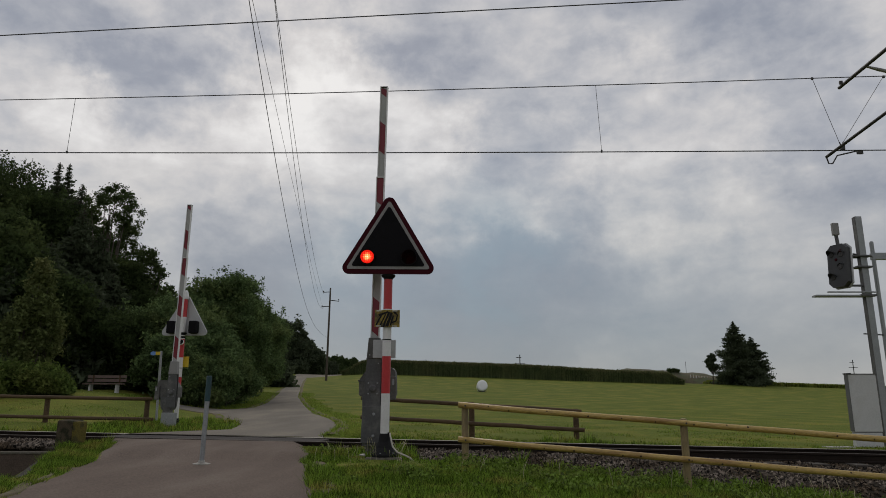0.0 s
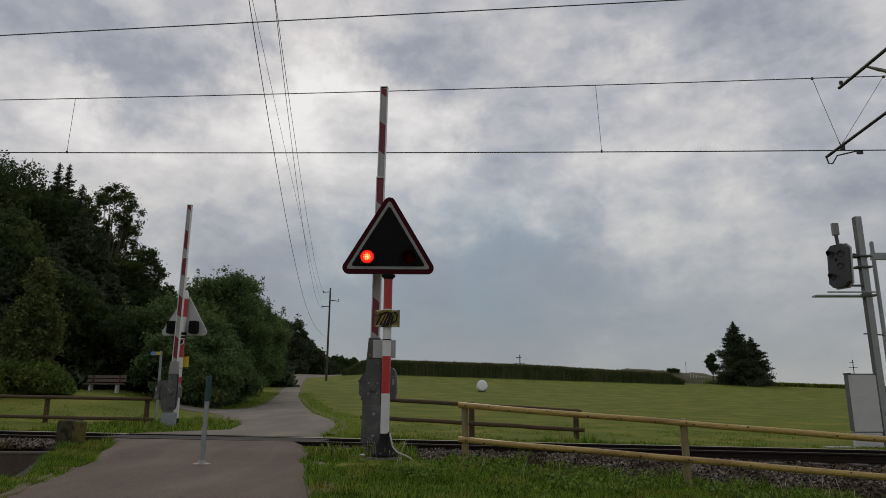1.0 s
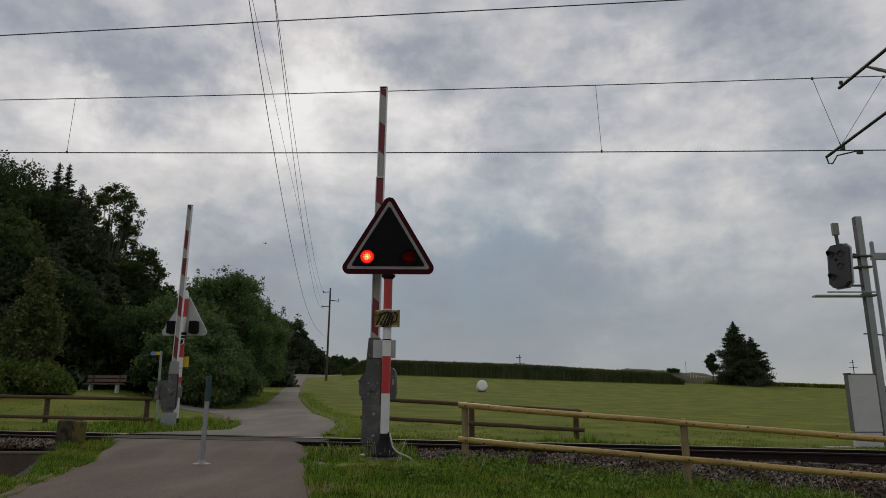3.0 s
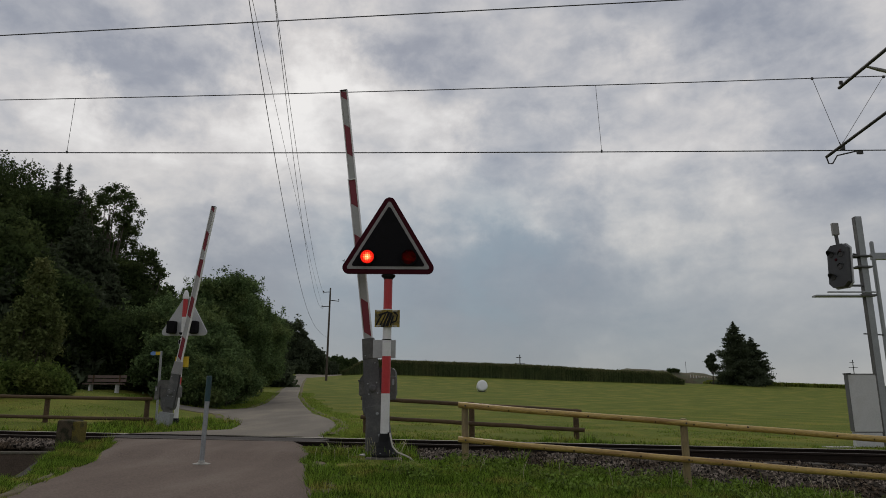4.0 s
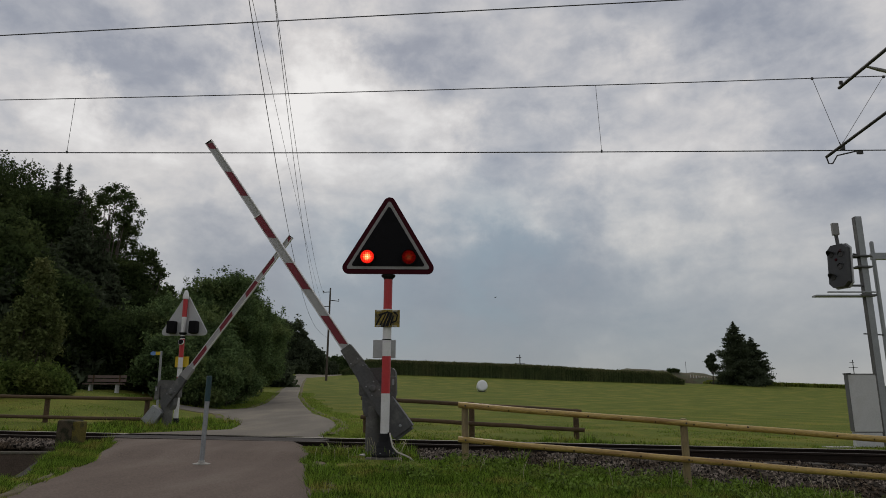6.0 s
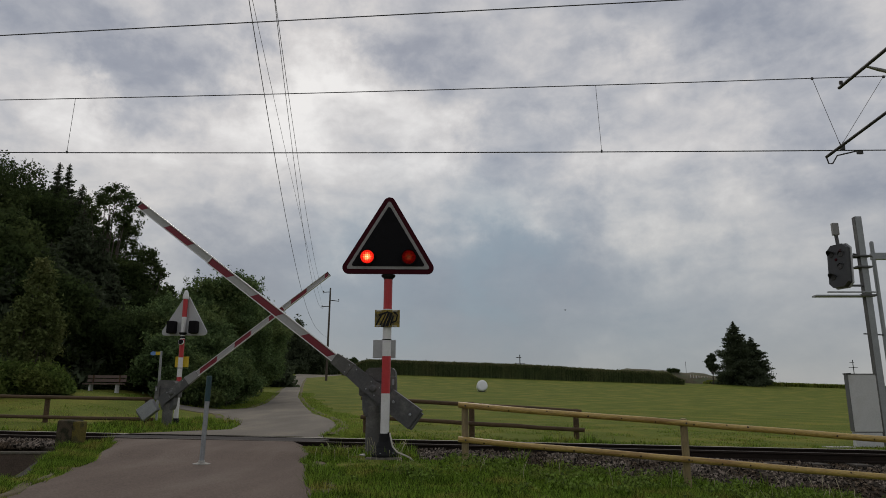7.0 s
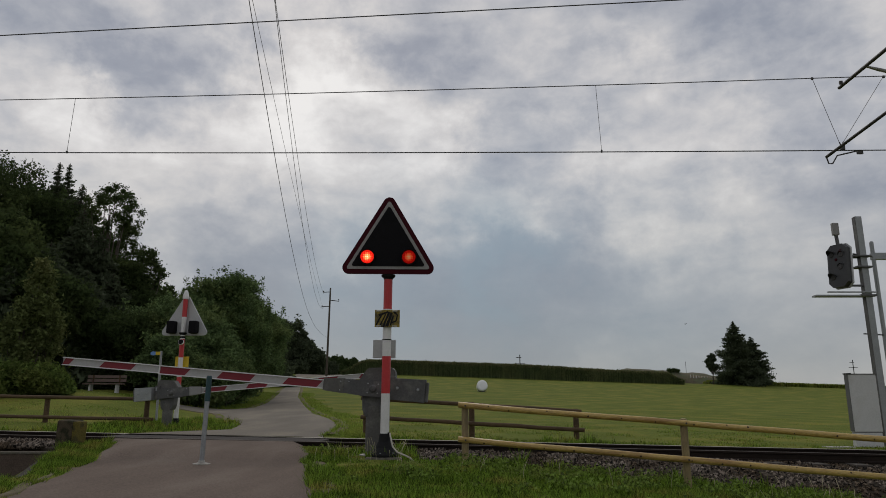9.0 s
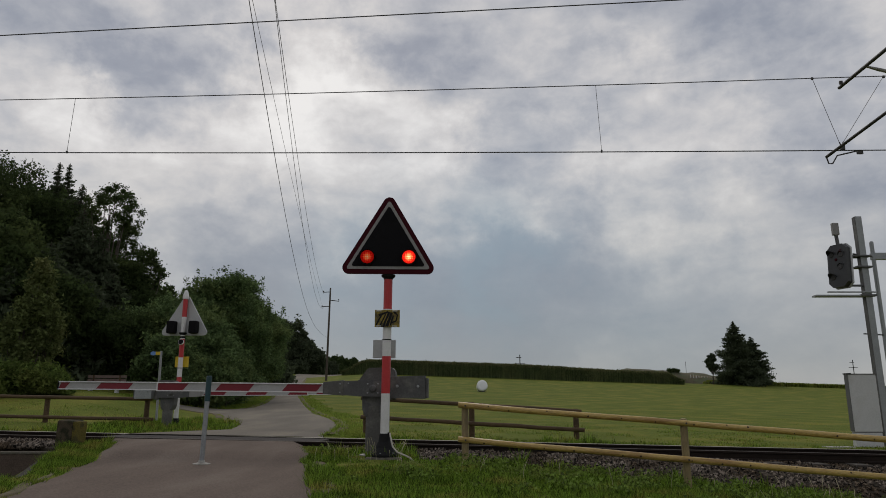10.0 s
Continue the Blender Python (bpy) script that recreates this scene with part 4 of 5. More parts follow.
# ---- posts, cabinet, signal mast ----
def metal_post():
    p = empty("metal_post", Matrix.Translation((-2.975, 8.62, 0.0)) @ pose(0, 0, 0, 0, 1.0, 0))
    tagged(p, "grey galvanised steel post with a dark teal sleeve on the road", "bollard")
    part("tube", lathe([(0.029, 0.0), (0.029, 0.78)], 18), M_GALV, p)
    part("sleeve", lathe([(0.032, 0.76), (0.034, 0.77), (0.034, 1.06), (0.027, 1.075)], 18), M_TEAL, p, "dark teal sleeve")
    part("foot_plate", lathe([(0.105, 0.0), (0.105, 0.012), (0.045, 0.025), (0.035, 0.05)], 20), M_PALECON, p, "pale round foot plate")


def concrete_block():
    b = empty("concrete_block", Matrix.Translation((-5.68, 10.6, 0.10)) @ pose(0, 0, 0, 0, 0, -4))
    tagged(b, "mossy concrete block with a faded yellow side", "concrete block")
    bm = boxed(-0.165, 0.09, -0.15, 0.15, -0.35, 0.37, 0.03)
    for v in bm.verts:
        v.co += Vector((noise.noise(v.co * 9), noise.noise(v.co * 9 + Vector((5, 0, 0))), noise.noise(v.co * 9 + Vector((0, 5, 0))))) * 0.02
    part("body", bm, M_CONCRETE, b)
    part("yellow_side", boxed(0.08, 0.155, -0.14, 0.14, -0.35, 0.35, 0.02), M_YELLOWCON, b, "faded yellow painted face")


def cabinet():
    c = empty("switch_cabinet", Matrix.Translation((9.075, 14.6, -0.25)))
    tagged(c, "pale grey steel trackside switch cabinet", "cabinet")
    part("body", boxed(-0.50, 0.08, -0.19, -0.03, 0.36, 1.54, 0.012), M_CABINET, c, "plain pale grey upper body")
    part("plinth", boxed(-0.49, 0.07, -0.18, -0.04, -0.2, 0.345, 0.01), M_CABINET, c, "pale grey plinth panel")
    part("seam", boxed(-0.485, 0.065, -0.175, -0.045, 0.345, 0.36), M_CABSIDE, c, "dark seam above the plinth")
    part("lid", boxed(-0.51, 0.09, -0.20, -0.02, 1.535, 1.555, 0.006), M_CABSIDE, c, "thin dark lid")
    part("corner_cap", boxed(-0.515, -0.44, -0.205, -0.015, 1.54, 1.565, 0.006), M_BLACKPAINT, c)
    part("side_panel", boxed(-0.508, -0.50, -0.18, -0.04, 0.37, 1.53, 0.002), M_CABSIDE, c, "dark side panel")
    e = empty("equipment_box", Matrix.Translation((10.1, 15.55, -0.4)))
    tagged(e, "mid-grey steel equipment box behind the signal mast", "cabinet")
    part("body", boxed(-0.42, 0.42, -0.15, 0.15, 0.0, 0.93, 0.01), M_GALVDULL, e)
    part("lid", boxed(-0.44, 0.44, -0.17, 0.17, 0.93, 1.45, 0.01), M_GALVDULL, e, "grey cover with a projecting lip")
    slab = tagged(link("concrete_slab", boxed(7.72, 8.25, 13.9, 14.2, -0.30, -0.155, 0.015), M_PALECON), "small pale concrete cable cover by the track", "concrete slab")


def signal_mast():
    x, y = 9.56, 14.95
    m = empty("railway_signal", Matrix.Translation((x, y, 0)))
    tagged(m, "grey steel mast with a railway signal seen from the side", "railway signal")
    part("mast", boxed(-0.07, 0.08, -0.06, 0.06, -0.5, 4.89, 0.012), M_GALV, m)
    part("mast_flange", boxed(-0.078, -0.07, -0.062, 0.062, -0.5, 4.88, 0.002), M_DARKGALV, m)
    turn = pose(-0.59, -0.10, 3.71, 0, 4, 20)

    def plate(half, tall, cut, x0, x1):
        bm = prism(bmesh.new(), [(-half, -tall + cut), (-half + cut, -tall), (half - cut, -tall), (half, -tall + cut), (half, tall - cut), (half - cut, tall), (-half + cut, tall), (-half, tall - cut)], x0, x1)
        bmesh.ops.transform(bm, matrix=pose(0, 0, 0, 0, 0, 90), verts=bm.verts)
        return bm
    h = part("signal_head", plate(0.24, 0.49, 0.10, -0.06, 0.08), M_HEAD, m, "dark grey signal head with hoods", at=turn)
    part("head_rim", plate(0.262, 0.512, 0.108, -0.085, -0.045), M_SIGNBACK, h, "pale metal rim")
    part("back_box", boxed(0.06, 0.16, -0.14, 0.14, -0.30, 0.34, 0.02), M_DARKGALV, h)
    for y0, z0 in ((-0.10, 0.33), (0.02, 0.14)):
        part("marker_lens", lathe([(0.035, 0.0), (0.028, 0.012), (0.01, 0.016)], 12, pose(-0.082, y0, z0, 0, -90, 0)), M_MAROON, h, "small dark red lens")
    for dy, dz, deep in ((0.13, 0.27, 0.12), (0.12, -0.26, 0.12), (-0.11, 0.24, 0.03), (-0.08, -0.04, 0.025)):
        # a visor over the upper half of each lens, deepest at the crown
        bm = bmesh.new()
        rows = []
        for i in range(9):
            q = math.pi * i / 8
            u, v = math.cos(q), math.sin(q)
            rows.append([bm.verts.new((-0.08 - d, dy + r * u, dz + r * v)) for d, r in ((-0.005, 0.085), (deep * (0.25 + 0.75 * v), 0.09), (deep * (0.25 + 0.75 * v), 0.082), (-0.005, 0.077))])
        for p, q in zip(rows, rows[1:]):
            for k in range(4):
                bm.faces.new((p[k], p[(k + 1) % 4], q[(k + 1) % 4], q[k]))
        part("hood", bm, M_HEAD, h)
        part("lens", lathe([(0.066, 0.0), (0.05, 0.012)], 16, pose(-0.082, dy, dz, 0, -90, 0)), M_TUBE, h)
    for z in (3.95, 3.70, 3.05):
        part("clamp", boxed(-0.2, 0.15, -0.12, 0.12, z - 0.02, z + 0.02, 0.005), M_DARKGALV, m)
    part("bracket", boxed(-0.5, 0.0, -0.04, 0.04, 3.93, 3.98, 0.006), M_DARKGALV, m)
    part("bracket", boxed(-0.55, 0.0, -0.04, 0.04, 3.26, 3.30, 0.006), M_DARKGALV, m)
    part("platform", boxed(-1.20, 0.14, -0.10, 0.10, 3.02, 3.06, 0.006), M_GALV, m, "narrow steel step platform")
    part("platform_edge", boxed(-0.95, 0.14, -0.13, -0.10, 3.10, 3.13, 0.005), M_GALV, m)
    part("lamp_stem", tubed([(-0.50, 0, 4.05), (-0.53, 0, 4.50)], 0.04, 8), M_DARKGALV, m)
    part("lamp_head", boxed(-0.60, -0.46, -0.05, 0.05, 4.45, 4.74, 0.02), M_SIGNGREY, m)
    # slim pole with a cross arm beside it
    p = empty("slim_pole", Matrix.Translation((10.05, 15.3, 0)))
    tagged(p, "slim pale galvanised pole with a short cross arm", "pole")
    part("pole", lathe([(0.045, -0.6), (0.045, 4.36), (0.03, 4.39)], 14), M_GALV, p)
    part("cross_arm", boxed(-0.05, 0.9, -0.05, 0.05, 3.95, 4.11, 0.01), M_GALV, p)
    part("strut", tubed([(-0.65, -0.3, 2.2), (0, 0, 2.2)], 0.015, 6), M_DARKGALV, p)
    part("strut", tubed([(-0.65, -0.3, 4.02), (0, 0, 4.02)], 0.02, 6), M_DARKGALV, p)


metal_post()
concrete_block()
cabinet()
signal_mast()


# ---- bench, signpost, bale ----
def bench():
    b = empty("park_bench", Matrix.Translation((-13.40, 27.0, ground_z(-13.40, 27) - 0.10)) @ pose(0, 0, 0, 0, 0, 6))
    tagged(b, "dark wooden park bench on pale concrete feet", "bench")
    z = 0.36
    for i in range(3):
        part("seat_slat", boxed(-0.74, 0.74, -0.25 + i * 0.15, -0.13 + i * 0.15, z, z + 0.045, 0.008), M_BENCH, b)
    for i in range(2):
        part("back_slat", boxed(-0.74, 0.74, 0.22 + 0.015 * i, 0.26 + 0.015 * i, z + 0.10 + i * 0.15, z + 0.215 + i * 0.15, 0.008), M_BENCH, b)
    for x in (-0.50, 0.50):
        part("foot", boxed(x - 0.035, x + 0.035, -0.14, 0.16, -0.1, z, 0.01), M_WHITE, b, "pale concrete foot")
        part("back_stay", boxed(x - 0.025, x + 0.025, 0.18, 0.22, z, z + 0.38, 0.006), M_OLDWOOD, b)


def signpost():
    p = empty("trail_signpost", Matrix.Translation((-7.89, 19.0, 0.1)) @ pose(0, 0, 0, 0, -1.0, 0))
    tagged(p, "thin pale steel signpost with a small trail marker arrow", "signpost")
    part("post", lathe([(0.033, -0.3), (0.033, 1.99)], 12), M_GALV, p)
    part("arrow", prism(bmesh.new(), [(-0.14, 1.88), (-0.14, 1.97), (0.0, 1.97), (0.0, 1.88)], -0.03, -0.02), M_YELLOW, p, "yellow marker arrow")
    part("arrow_tip", prism(bmesh.new(), [(-0.28, 1.90), (-0.28, 1.95), (-0.22, 1.985), (-0.14, 1.97), (-0.14, 1.88), (-0.22, 1.87)], -0.035, -0.015), M_BLUE, p, "blue marker tip")


def bale():
    x, y = 4.56, 80.0
    bm = lathe([(0.45, -0.62), (0.58, -0.60), (0.63, -0.52), (0.64, 0.0), (0.63, 0.52), (0.58, 0.60), (0.45, 0.62)], 28, pose(0, 0, 0, 80, 0, 0))
    for v in bm.verts:
        v.co *= 1 + 0.02 * noise.noise(v.co * 4)
    ob = link("hay_bale", bm, M_FILM, at=Matrix.Translation((x, y, ground_z(x, y) + 0.60)), smooth=True)
    tagged(ob, "round silage bale wrapped in white film on the meadow", "bale")


bench()
signpost()
bale()


# ---- power line ----
def power_pole(x, y, top, label):
    g = ground_z(x, y)
    p = empty("power_pole", Matrix.Translation((x, y, g)) @ pose(0, 0, 0, 0, 0.6, 14))
    tagged(p, label, "power pole", "power poles")
    h = top - g
    part("pole", lathe([(0.19, -0.5), (0.12, h)], 12), M_BARK, p)
    for z, a, b in ((-0.75, -1.15, 0.1), (-1.95, -0.1, 1.45), (-3.05, -1.25, 0.1)):
        part("crossarm", tubed([(a, 0, h + z), (b, 0, h + z + 0.12 * (1 if a < -0.5 else -1))], 0.06, 6), M_TUBE, p)
        part("insulator", lathe([(0.05, 0), (0.08, 0.1), (0.05, 0.25)], 8, Matrix.Translation((a + 0.08 if a < -0.5 else b - 0.08, 0, h + z))), M_TUBE, p)
    return p


power_pole(-18.0, 105.0, 17.85, "tall dark wooden power pole with three cross arms")


def power_wires():
    for k2, k1, k0 in ((0.00029, -0.0171, 13.17), (0.00205, -0.2863, 22.07), (0.00110, -0.1373, 19.21)):
        wire_along([(-3.15 - 0.15 * y, y, k2 * y * y + k1 * y + k0) for y in steps((-8, 105, 3))], 0.014 if k2 > 0.0005 else 0.009, "power_wire", "thin dark overhead power cable")
    low = [(-3.15 - 0.15 * y, y, 0.00237 * y * y - 0.2839 * y + 16.92) for y in steps((-8, 64, 3))]
    wire_along(low + [(-14.55, 76, 8.75), (-16.35, 90, 9.25), (-17.95, 105, 9.9)], 0.014, "power_wire", "thin dark overhead power cable")


power_wires()


# ---- plants ----
def scatter_quads(rng, centres, size, droop=0.0, aspect=1.6):
    """A pointed leaf-like quad at each centre, turned at random."""
    n = len(centres)
    u = rng.normal(size=(n, 3))
    u[:, 2] -= droop
    u /= np.linalg.norm(u, axis=1, keepdims=True)
    w = rng.normal(size=(n, 3))
    v = np.cross(u, w)
    v /= np.linalg.norm(v, axis=1, keepdims=True)
    s = size * rng.uniform(0.6, 1.35, (n, 1))
    a, b = u * s * aspect * 0.5, v * s * 0.5
    return np.stack([centres - a, centres + b * 0.9 - a * 0.1, centres + a, centres - b * 0.9 - a * 0.1], axis=1)


def scatter_leaves(rng, centres, size, aspect=1.7):
    """A small pointed leaf, one triangle, at each centre, turned at random."""
    n = len(centres)
    u = rng.normal(size=(n, 3))
    u /= np.linalg.norm(u, axis=1, keepdims=True)
    v = np.cross(u, rng.normal(size=(n, 3)))
    v /= np.linalg.norm(v, axis=1, keepdims=True)
    s = size * rng.uniform(0.6, 1.35, (n, 1))
    a, b = u * s * aspect * 0.5, v * s * 0.5
    return np.stack([centres + a, centres - a * 0.7 + b, centres - a * 0.7 - b], axis=1)


def broadleaf(x, y, height, radius, seed, material=None, leaf=0.22, count=9000, base=0.15, airy=0.0, squash=1.0, name="tree", label="", cat="tree", lobes=26, lobe=1.0, lift=0.0, shoots=0):
    rng = np.random.default_rng(seed)
    g = ground_z(x, y) + lift
    t = empty(name, Matrix.Translation((x, y, g)))
    tagged(t, label or "dense dark green broadleaf tree at the edge of the wood", cat, "trees at the wood edge")
    bm = bmesh.new()
    lean = rng.normal(0, 0.03, 2)
    trunk = [(lean[0] * k * height * 0.2, lean[1] * k * height * 0.2, -0.3 + (height * 0.82 + 0.3) * k / 5) for k in range(6)]
    r0 = max(0.05, 0.018 * height)
    tube(bm, trunk, [r0 * (1 - 0.85 * k / 5) for k in range(6)], 8)
    cz0, cz1 = height * base, height
    mid, half = (cz0 + cz1) / 2, (cz1 - cz0) / 2
    cents, rads = [], []
    for k in range(lobes):
        d = rng.normal(size=3)
        d /= np.linalg.norm(d)
        q = rng.uniform(0.35, 0.92) ** 0.6
        lr = radius * rng.uniform(0.20, 0.42) * lobe
        c = np.array([d[0] * radius * q, d[1] * radius * q, mid + d[2] * half * q])
        taper = 1.0 - 0.45 * max(0, (c[2] - mid) / half)
        c[:2] *= taper
        c[2] = min(c[2], height - lr * 0.7)
        cents.append(c)
        rads.append(lr)
        if k < 14:
            s = np.array(trunk[min(4, max(1, int(5 * (c[2] / height) * 0.7)))])
            m1 = (s + c) / 2 + (0, 0, -0.05 * height)
            tube(bm, [s, m1, c], [r0 * 0.35, r0 * 0.22, r0 * 0.06], 5)
    part("trunk", bm, M_BARK, t, smooth=True)
    cents, rads = np.array(cents), np.array(rads)
    # twigs grow out of the lobes; leaves sit along the twigs
    nt = max(60, count // 26)
    pick = rng.choice(len(cents), nt, p=rads ** 2 / np.sum(rads ** 2))
    d = rng.normal(size=(nt, 3))
    d[:, 2] = d[:, 2] * 0.8 + 0.25
    d /= np.linalg.norm(d, axis=1, keepdims=True)
    start = cents[pick] + d * rads[pick][:, None] * rng.uniform(0.25, 0.7, (nt, 1))
    reach = rads[pick][:, None] * rng.uniform(0.25, 0.75, (nt, 1)) * rng.choice([0.8, 1.0, 1.5], (nt, 1), p=[0.5, 0.38, 0.12])
    bend = d + rng.normal(0, 0.35, (nt, 3)) + (0, 0, 0.15)
    bend /= np.linalg.norm(bend, axis=1, keepdims=True)
    ti = rng.integers(0, nt, count)
    along = rng.random((count, 1))
    p = start[ti] + bend[ti] * reach[ti] * along
    p += rng.normal(0, 1, (count, 3)) * (0.13 + 0.16 * rads[pick][ti][:, None]) * (1.05 - 0.75 * along) * (1, 1, 0.8)
    if shoots:
        # young shoots stand up out of the top of the crown
        high = np.argsort(-cents[:, 2])[4:max(10, int(lobes * 0.7))]
        k = rng.choice(high, shoots)
        foot = cents[k] + rng.normal(0, 0.4, (shoots, 3)) * rads[k][:, None] + rads[k][:, None] * (0, 0, 0.5)
        way = rng.normal(0, 0.28, (shoots, 3)) + (0, 0, 1)
        far = rng.uniform(0.4, 1.1, (shoots, 1)) * rads[k][:, None]
        i, q = rng.integers(0, shoots, shoots * 45), rng.random((shoots * 45, 1))
        p = np.concatenate([p, foot[i] + way[i] * far[i] * q + rng.normal(0, 1, (shoots * 45, 3)) * (0.17 - 0.12 * q)])
    p[:, 2] = np.maximum(p[:, 2], 0.05)
    bulk("crown", scatter_leaves(rng, p, leaf), 3, material or M_LEAF, t, "stuff")
    return t


def spruce(x, y, height, radius, seed, leaf=0.3, count=9000, label="", wide=1.0, base=0.05):
    rng = np.random.default_rng(seed)
    g = ground_z(x, y)
    t = empty("spruce", Matrix.Translation((x, y, g)))
    tagged(t, label or "dark spruce rising above the wood", "tree", "trees at the wood edge")
    bm = bmesh.new()
    tube(bm, [(0, 0, -0.3), (0, 0, height * 0.5), (0, 0, height * 0.99)], [0.016 * height, 0.010 * height, 0.02], 8)
    nb = 170
    pts, sizes = [], []
    for k in range(nb):
        f = ((k + rng.random()) / nb) ** 0.95
        z = height * (base + (0.985 - base) * f)
        length = radius * (1 - f) ** 0.8 * rng.choice([0.55, 0.8, 1.0, 1.2], p=[0.2, 0.3, 0.35, 0.15]) * rng.uniform(0.85, 1.1) + 0.03
        a = k * 2.399 + rng.normal(0, 0.35)
        dirn = np.array([math.cos(a), math.sin(a), 0])
        drop = -0.16 * length * (1 - 0.8 * f)
        tip = np.array([0, 0, z]) + dirn * length + (0, 0, drop + 0.08 * length)
        midp = np.array([0, 0, z]) + dirn * length * 0.55 + (0, 0, drop)
        tube(bm, [(0, 0, z), tuple(midp), tuple(tip)], [0.05, 0.03, 0.01], 4)
        per = max(12, int(count / nb * (0.25 + 1.9 * length / (radius + 0.1)) * 0.75))
        q = rng.uniform(0.05, 1.0, (per, 1)) ** 0.75
        line = np.array([0, 0, z]) + dirn * length * q + np.array([0, 0, 1]) * (2 * drop * q * (1 - q) * 1.2 + (drop + 0.08 * length) * q * q)
        spread = length * (0.20 - 0.13 * q) + 0.05
        line += rng.normal(0, 1, (per, 3)) * spread * (1, 1, 0.40)
        line[:, 2] -= np.abs(rng.normal(0, 0.10, per)) * length * 0.5
        pts.append(line)
        sizes.append(np.full((per, 1), leaf * min(1.0, 0.22 + length / (0.45 * radius + 0.1))))
    part("trunk", bm, M_BARK, t)
    bulk("crown", scatter_quads(rng, np.concatenate(pts), np.concatenate(sizes), 0.4, 2.4), 4, M_NEEDLE, t, "stuff")
    return t


def bush(x, y, height, radius, seed, material=None, leaf=0.14, count=5000, label="leafy green bush at the edge of the wood"):
    return broadleaf(x, y, height, radius, seed, material or M_LEAFBUSH, 0.075, 24000, 0.0, 0, 1.0, "bush", label, "bush", 18)


def build_wood():
    k = 0
    # slope sideways, depth, slope of the top, radius, leaves
    tall = ((-0.71, 38, 0.386, 4.2), (-0.655, 37, 0.364, 3.4), (-0.62, 39, 0.338, 2.8), (-0.69, 30, 0.28, 3.0),
            (-0.63, 29, 0.22, 2.6), (-0.480, 37, 0.205, 2.1), (-0.520, 42, 0.24, 2.4), (-0.43, 40, 0.165, 2.4),
            (-0.58, 46, 0.31, 3.6), (-0.66, 48, 0.32, 4.2), (-0.78, 45, 0.385, 5))
    for a, y, s, r in tall:
        k += 1
        h = 0.8 + s * y - ground_z(a * y, y)
        broadleaf(a * y, y, h, r, 100 + k, M_LEAF, 0.115, 50000 if y < 45 else 26000, 0.06, lobes=70, shoots=30)
    for a, y, s, r in ((-0.603, 39, 0.366, 2.0), (-0.587, 40, 0.364, 2.0), (-0.563, 39, 0.330, 2.5), (-0.556, 34, 0.290, 2.6), (-0.525, 35, 0.250, 2.6), (-0.60, 30, 0.235, 2.5),
                       (-0.500, 33, 0.185, 2.3), (-0.540, 31, 0.190, 2.2), (-0.66, 27.5, 0.20, 2.0)):
        k += 1
        spruce(a * y, y, 0.8 + s * y - ground_z(a * y, y), r, 200 + k, 0.15, 17000)
    # thin-crowned trees against the sky
    for a, y, s, r, n, base in ((-0.511, 38, 0.334, 1.75, 7500, 0.66), (-0.450, 38, 0.228, 1.0, 4500, 0.62), (-0.487, 40, 0.270, 1.5, 9000, 0.45)):
        k += 1
        broadleaf(a * y, y, 0.8 + s * y - ground_z(a * y, y), r, 300 + k, M_LEAF, 0.085, n, base, 1, name="tree", label="thin-crowned tree with sky showing through its leaves", lobes=190, lobe=0.30)
    # pale young trees
    for a, y, s, r in ((-0.607, 24.8, 0.218, 0.50), (-0.628, 24.6, 0.155, 0.62), (-0.592, 25.2, 0.150, 0.55)):
        k += 1
        broadleaf(a * y, y, 0.8 + s * y - ground_z(a * y, y), r, 400 + k, M_LEAFPALE, 0.078, 8500, 0.22, label="slender pale green young tree before the wood", lobes=70, lobe=0.5, shoots=24)
    # shrubs along the lane
    for a, y, s, r, n in ((-0.385, 33, 0.155, 2.2, 9000), (-0.335, 37, 0.188, 2.5, 11000), (-0.362, 36, 0.172, 1.9, 8000), (-0.312, 40, 0.178, 1.9, 8000), (-0.297, 42, 0.184, 2.2, 9000), (-0.355, 31, 0.10, 1.6, 7000), (-0.325, 33, 0.08, 1.3, 6000), (-0.42, 33, 0.15, 2.0, 8000),
                          (-0.284, 50, 0.146, 2.3, 9000), (-0.266, 60, 0.128, 2.5, 8000), (-0.40, 29, 0.09, 1.5, 6000), (-0.46, 31, 0.12, 2.0, 7000), (-0.52, 31, 0.12, 2.0, 7000)):
        k += 1
        broadleaf(a * y, y, 0.8 + s * y - ground_z(a * y, y), r, 500 + k, M_LEAF if a < -0.44 else M_LEAFLANE, 0.092, int(n * 4.2), 0.0, name="tree", label="bushy green young tree beside the lane", lobes=30, shoots=80 if s > 0.13 else 14)
    for a, y, s, r in ((-0.256, 78, 0.122, 3.0), (-0.258, 95, 0.105, 3.0)):
        k += 1
        spruce(a * y, y, 0.8 + s * y - ground_z(a * y, y), r, 600 + k, 0.28, 12000)
    for a, y, s, r in ((-0.228, 152, 0.120, 4.6), (-0.212, 156, 0.096, 4.2), (-0.196, 154, 0.072, 3.6), (-0.243, 150, 0.095, 4.0), (-0.186, 158, 0.055, 3.6), (-0.176, 162, 0.050, 3.6), (-0.219, 147, 0.052, 3.0)):
        k += 1
        broadleaf(a * y, y, 0.8 + s * y - ground_z(a * y, y), r, 600 + k, M_NEEDLE, 0.30, 22000, 0.0, label="dark dense tree where the lane meets the crest", lobes=60, lobe=1.0)
    for a, y, r, h in ((-0.655, 23, 1.25, 0.95), (-0.61, 23.5, 1.1, 0.90), (-0.70, 22.5, 1.3, 0.95), (-0.575, 23.5, 0.6, 0.6)):
        k += 1
        bush(a * y, y, h, r, 700 + k, label="low bright green bush before the dark wood")
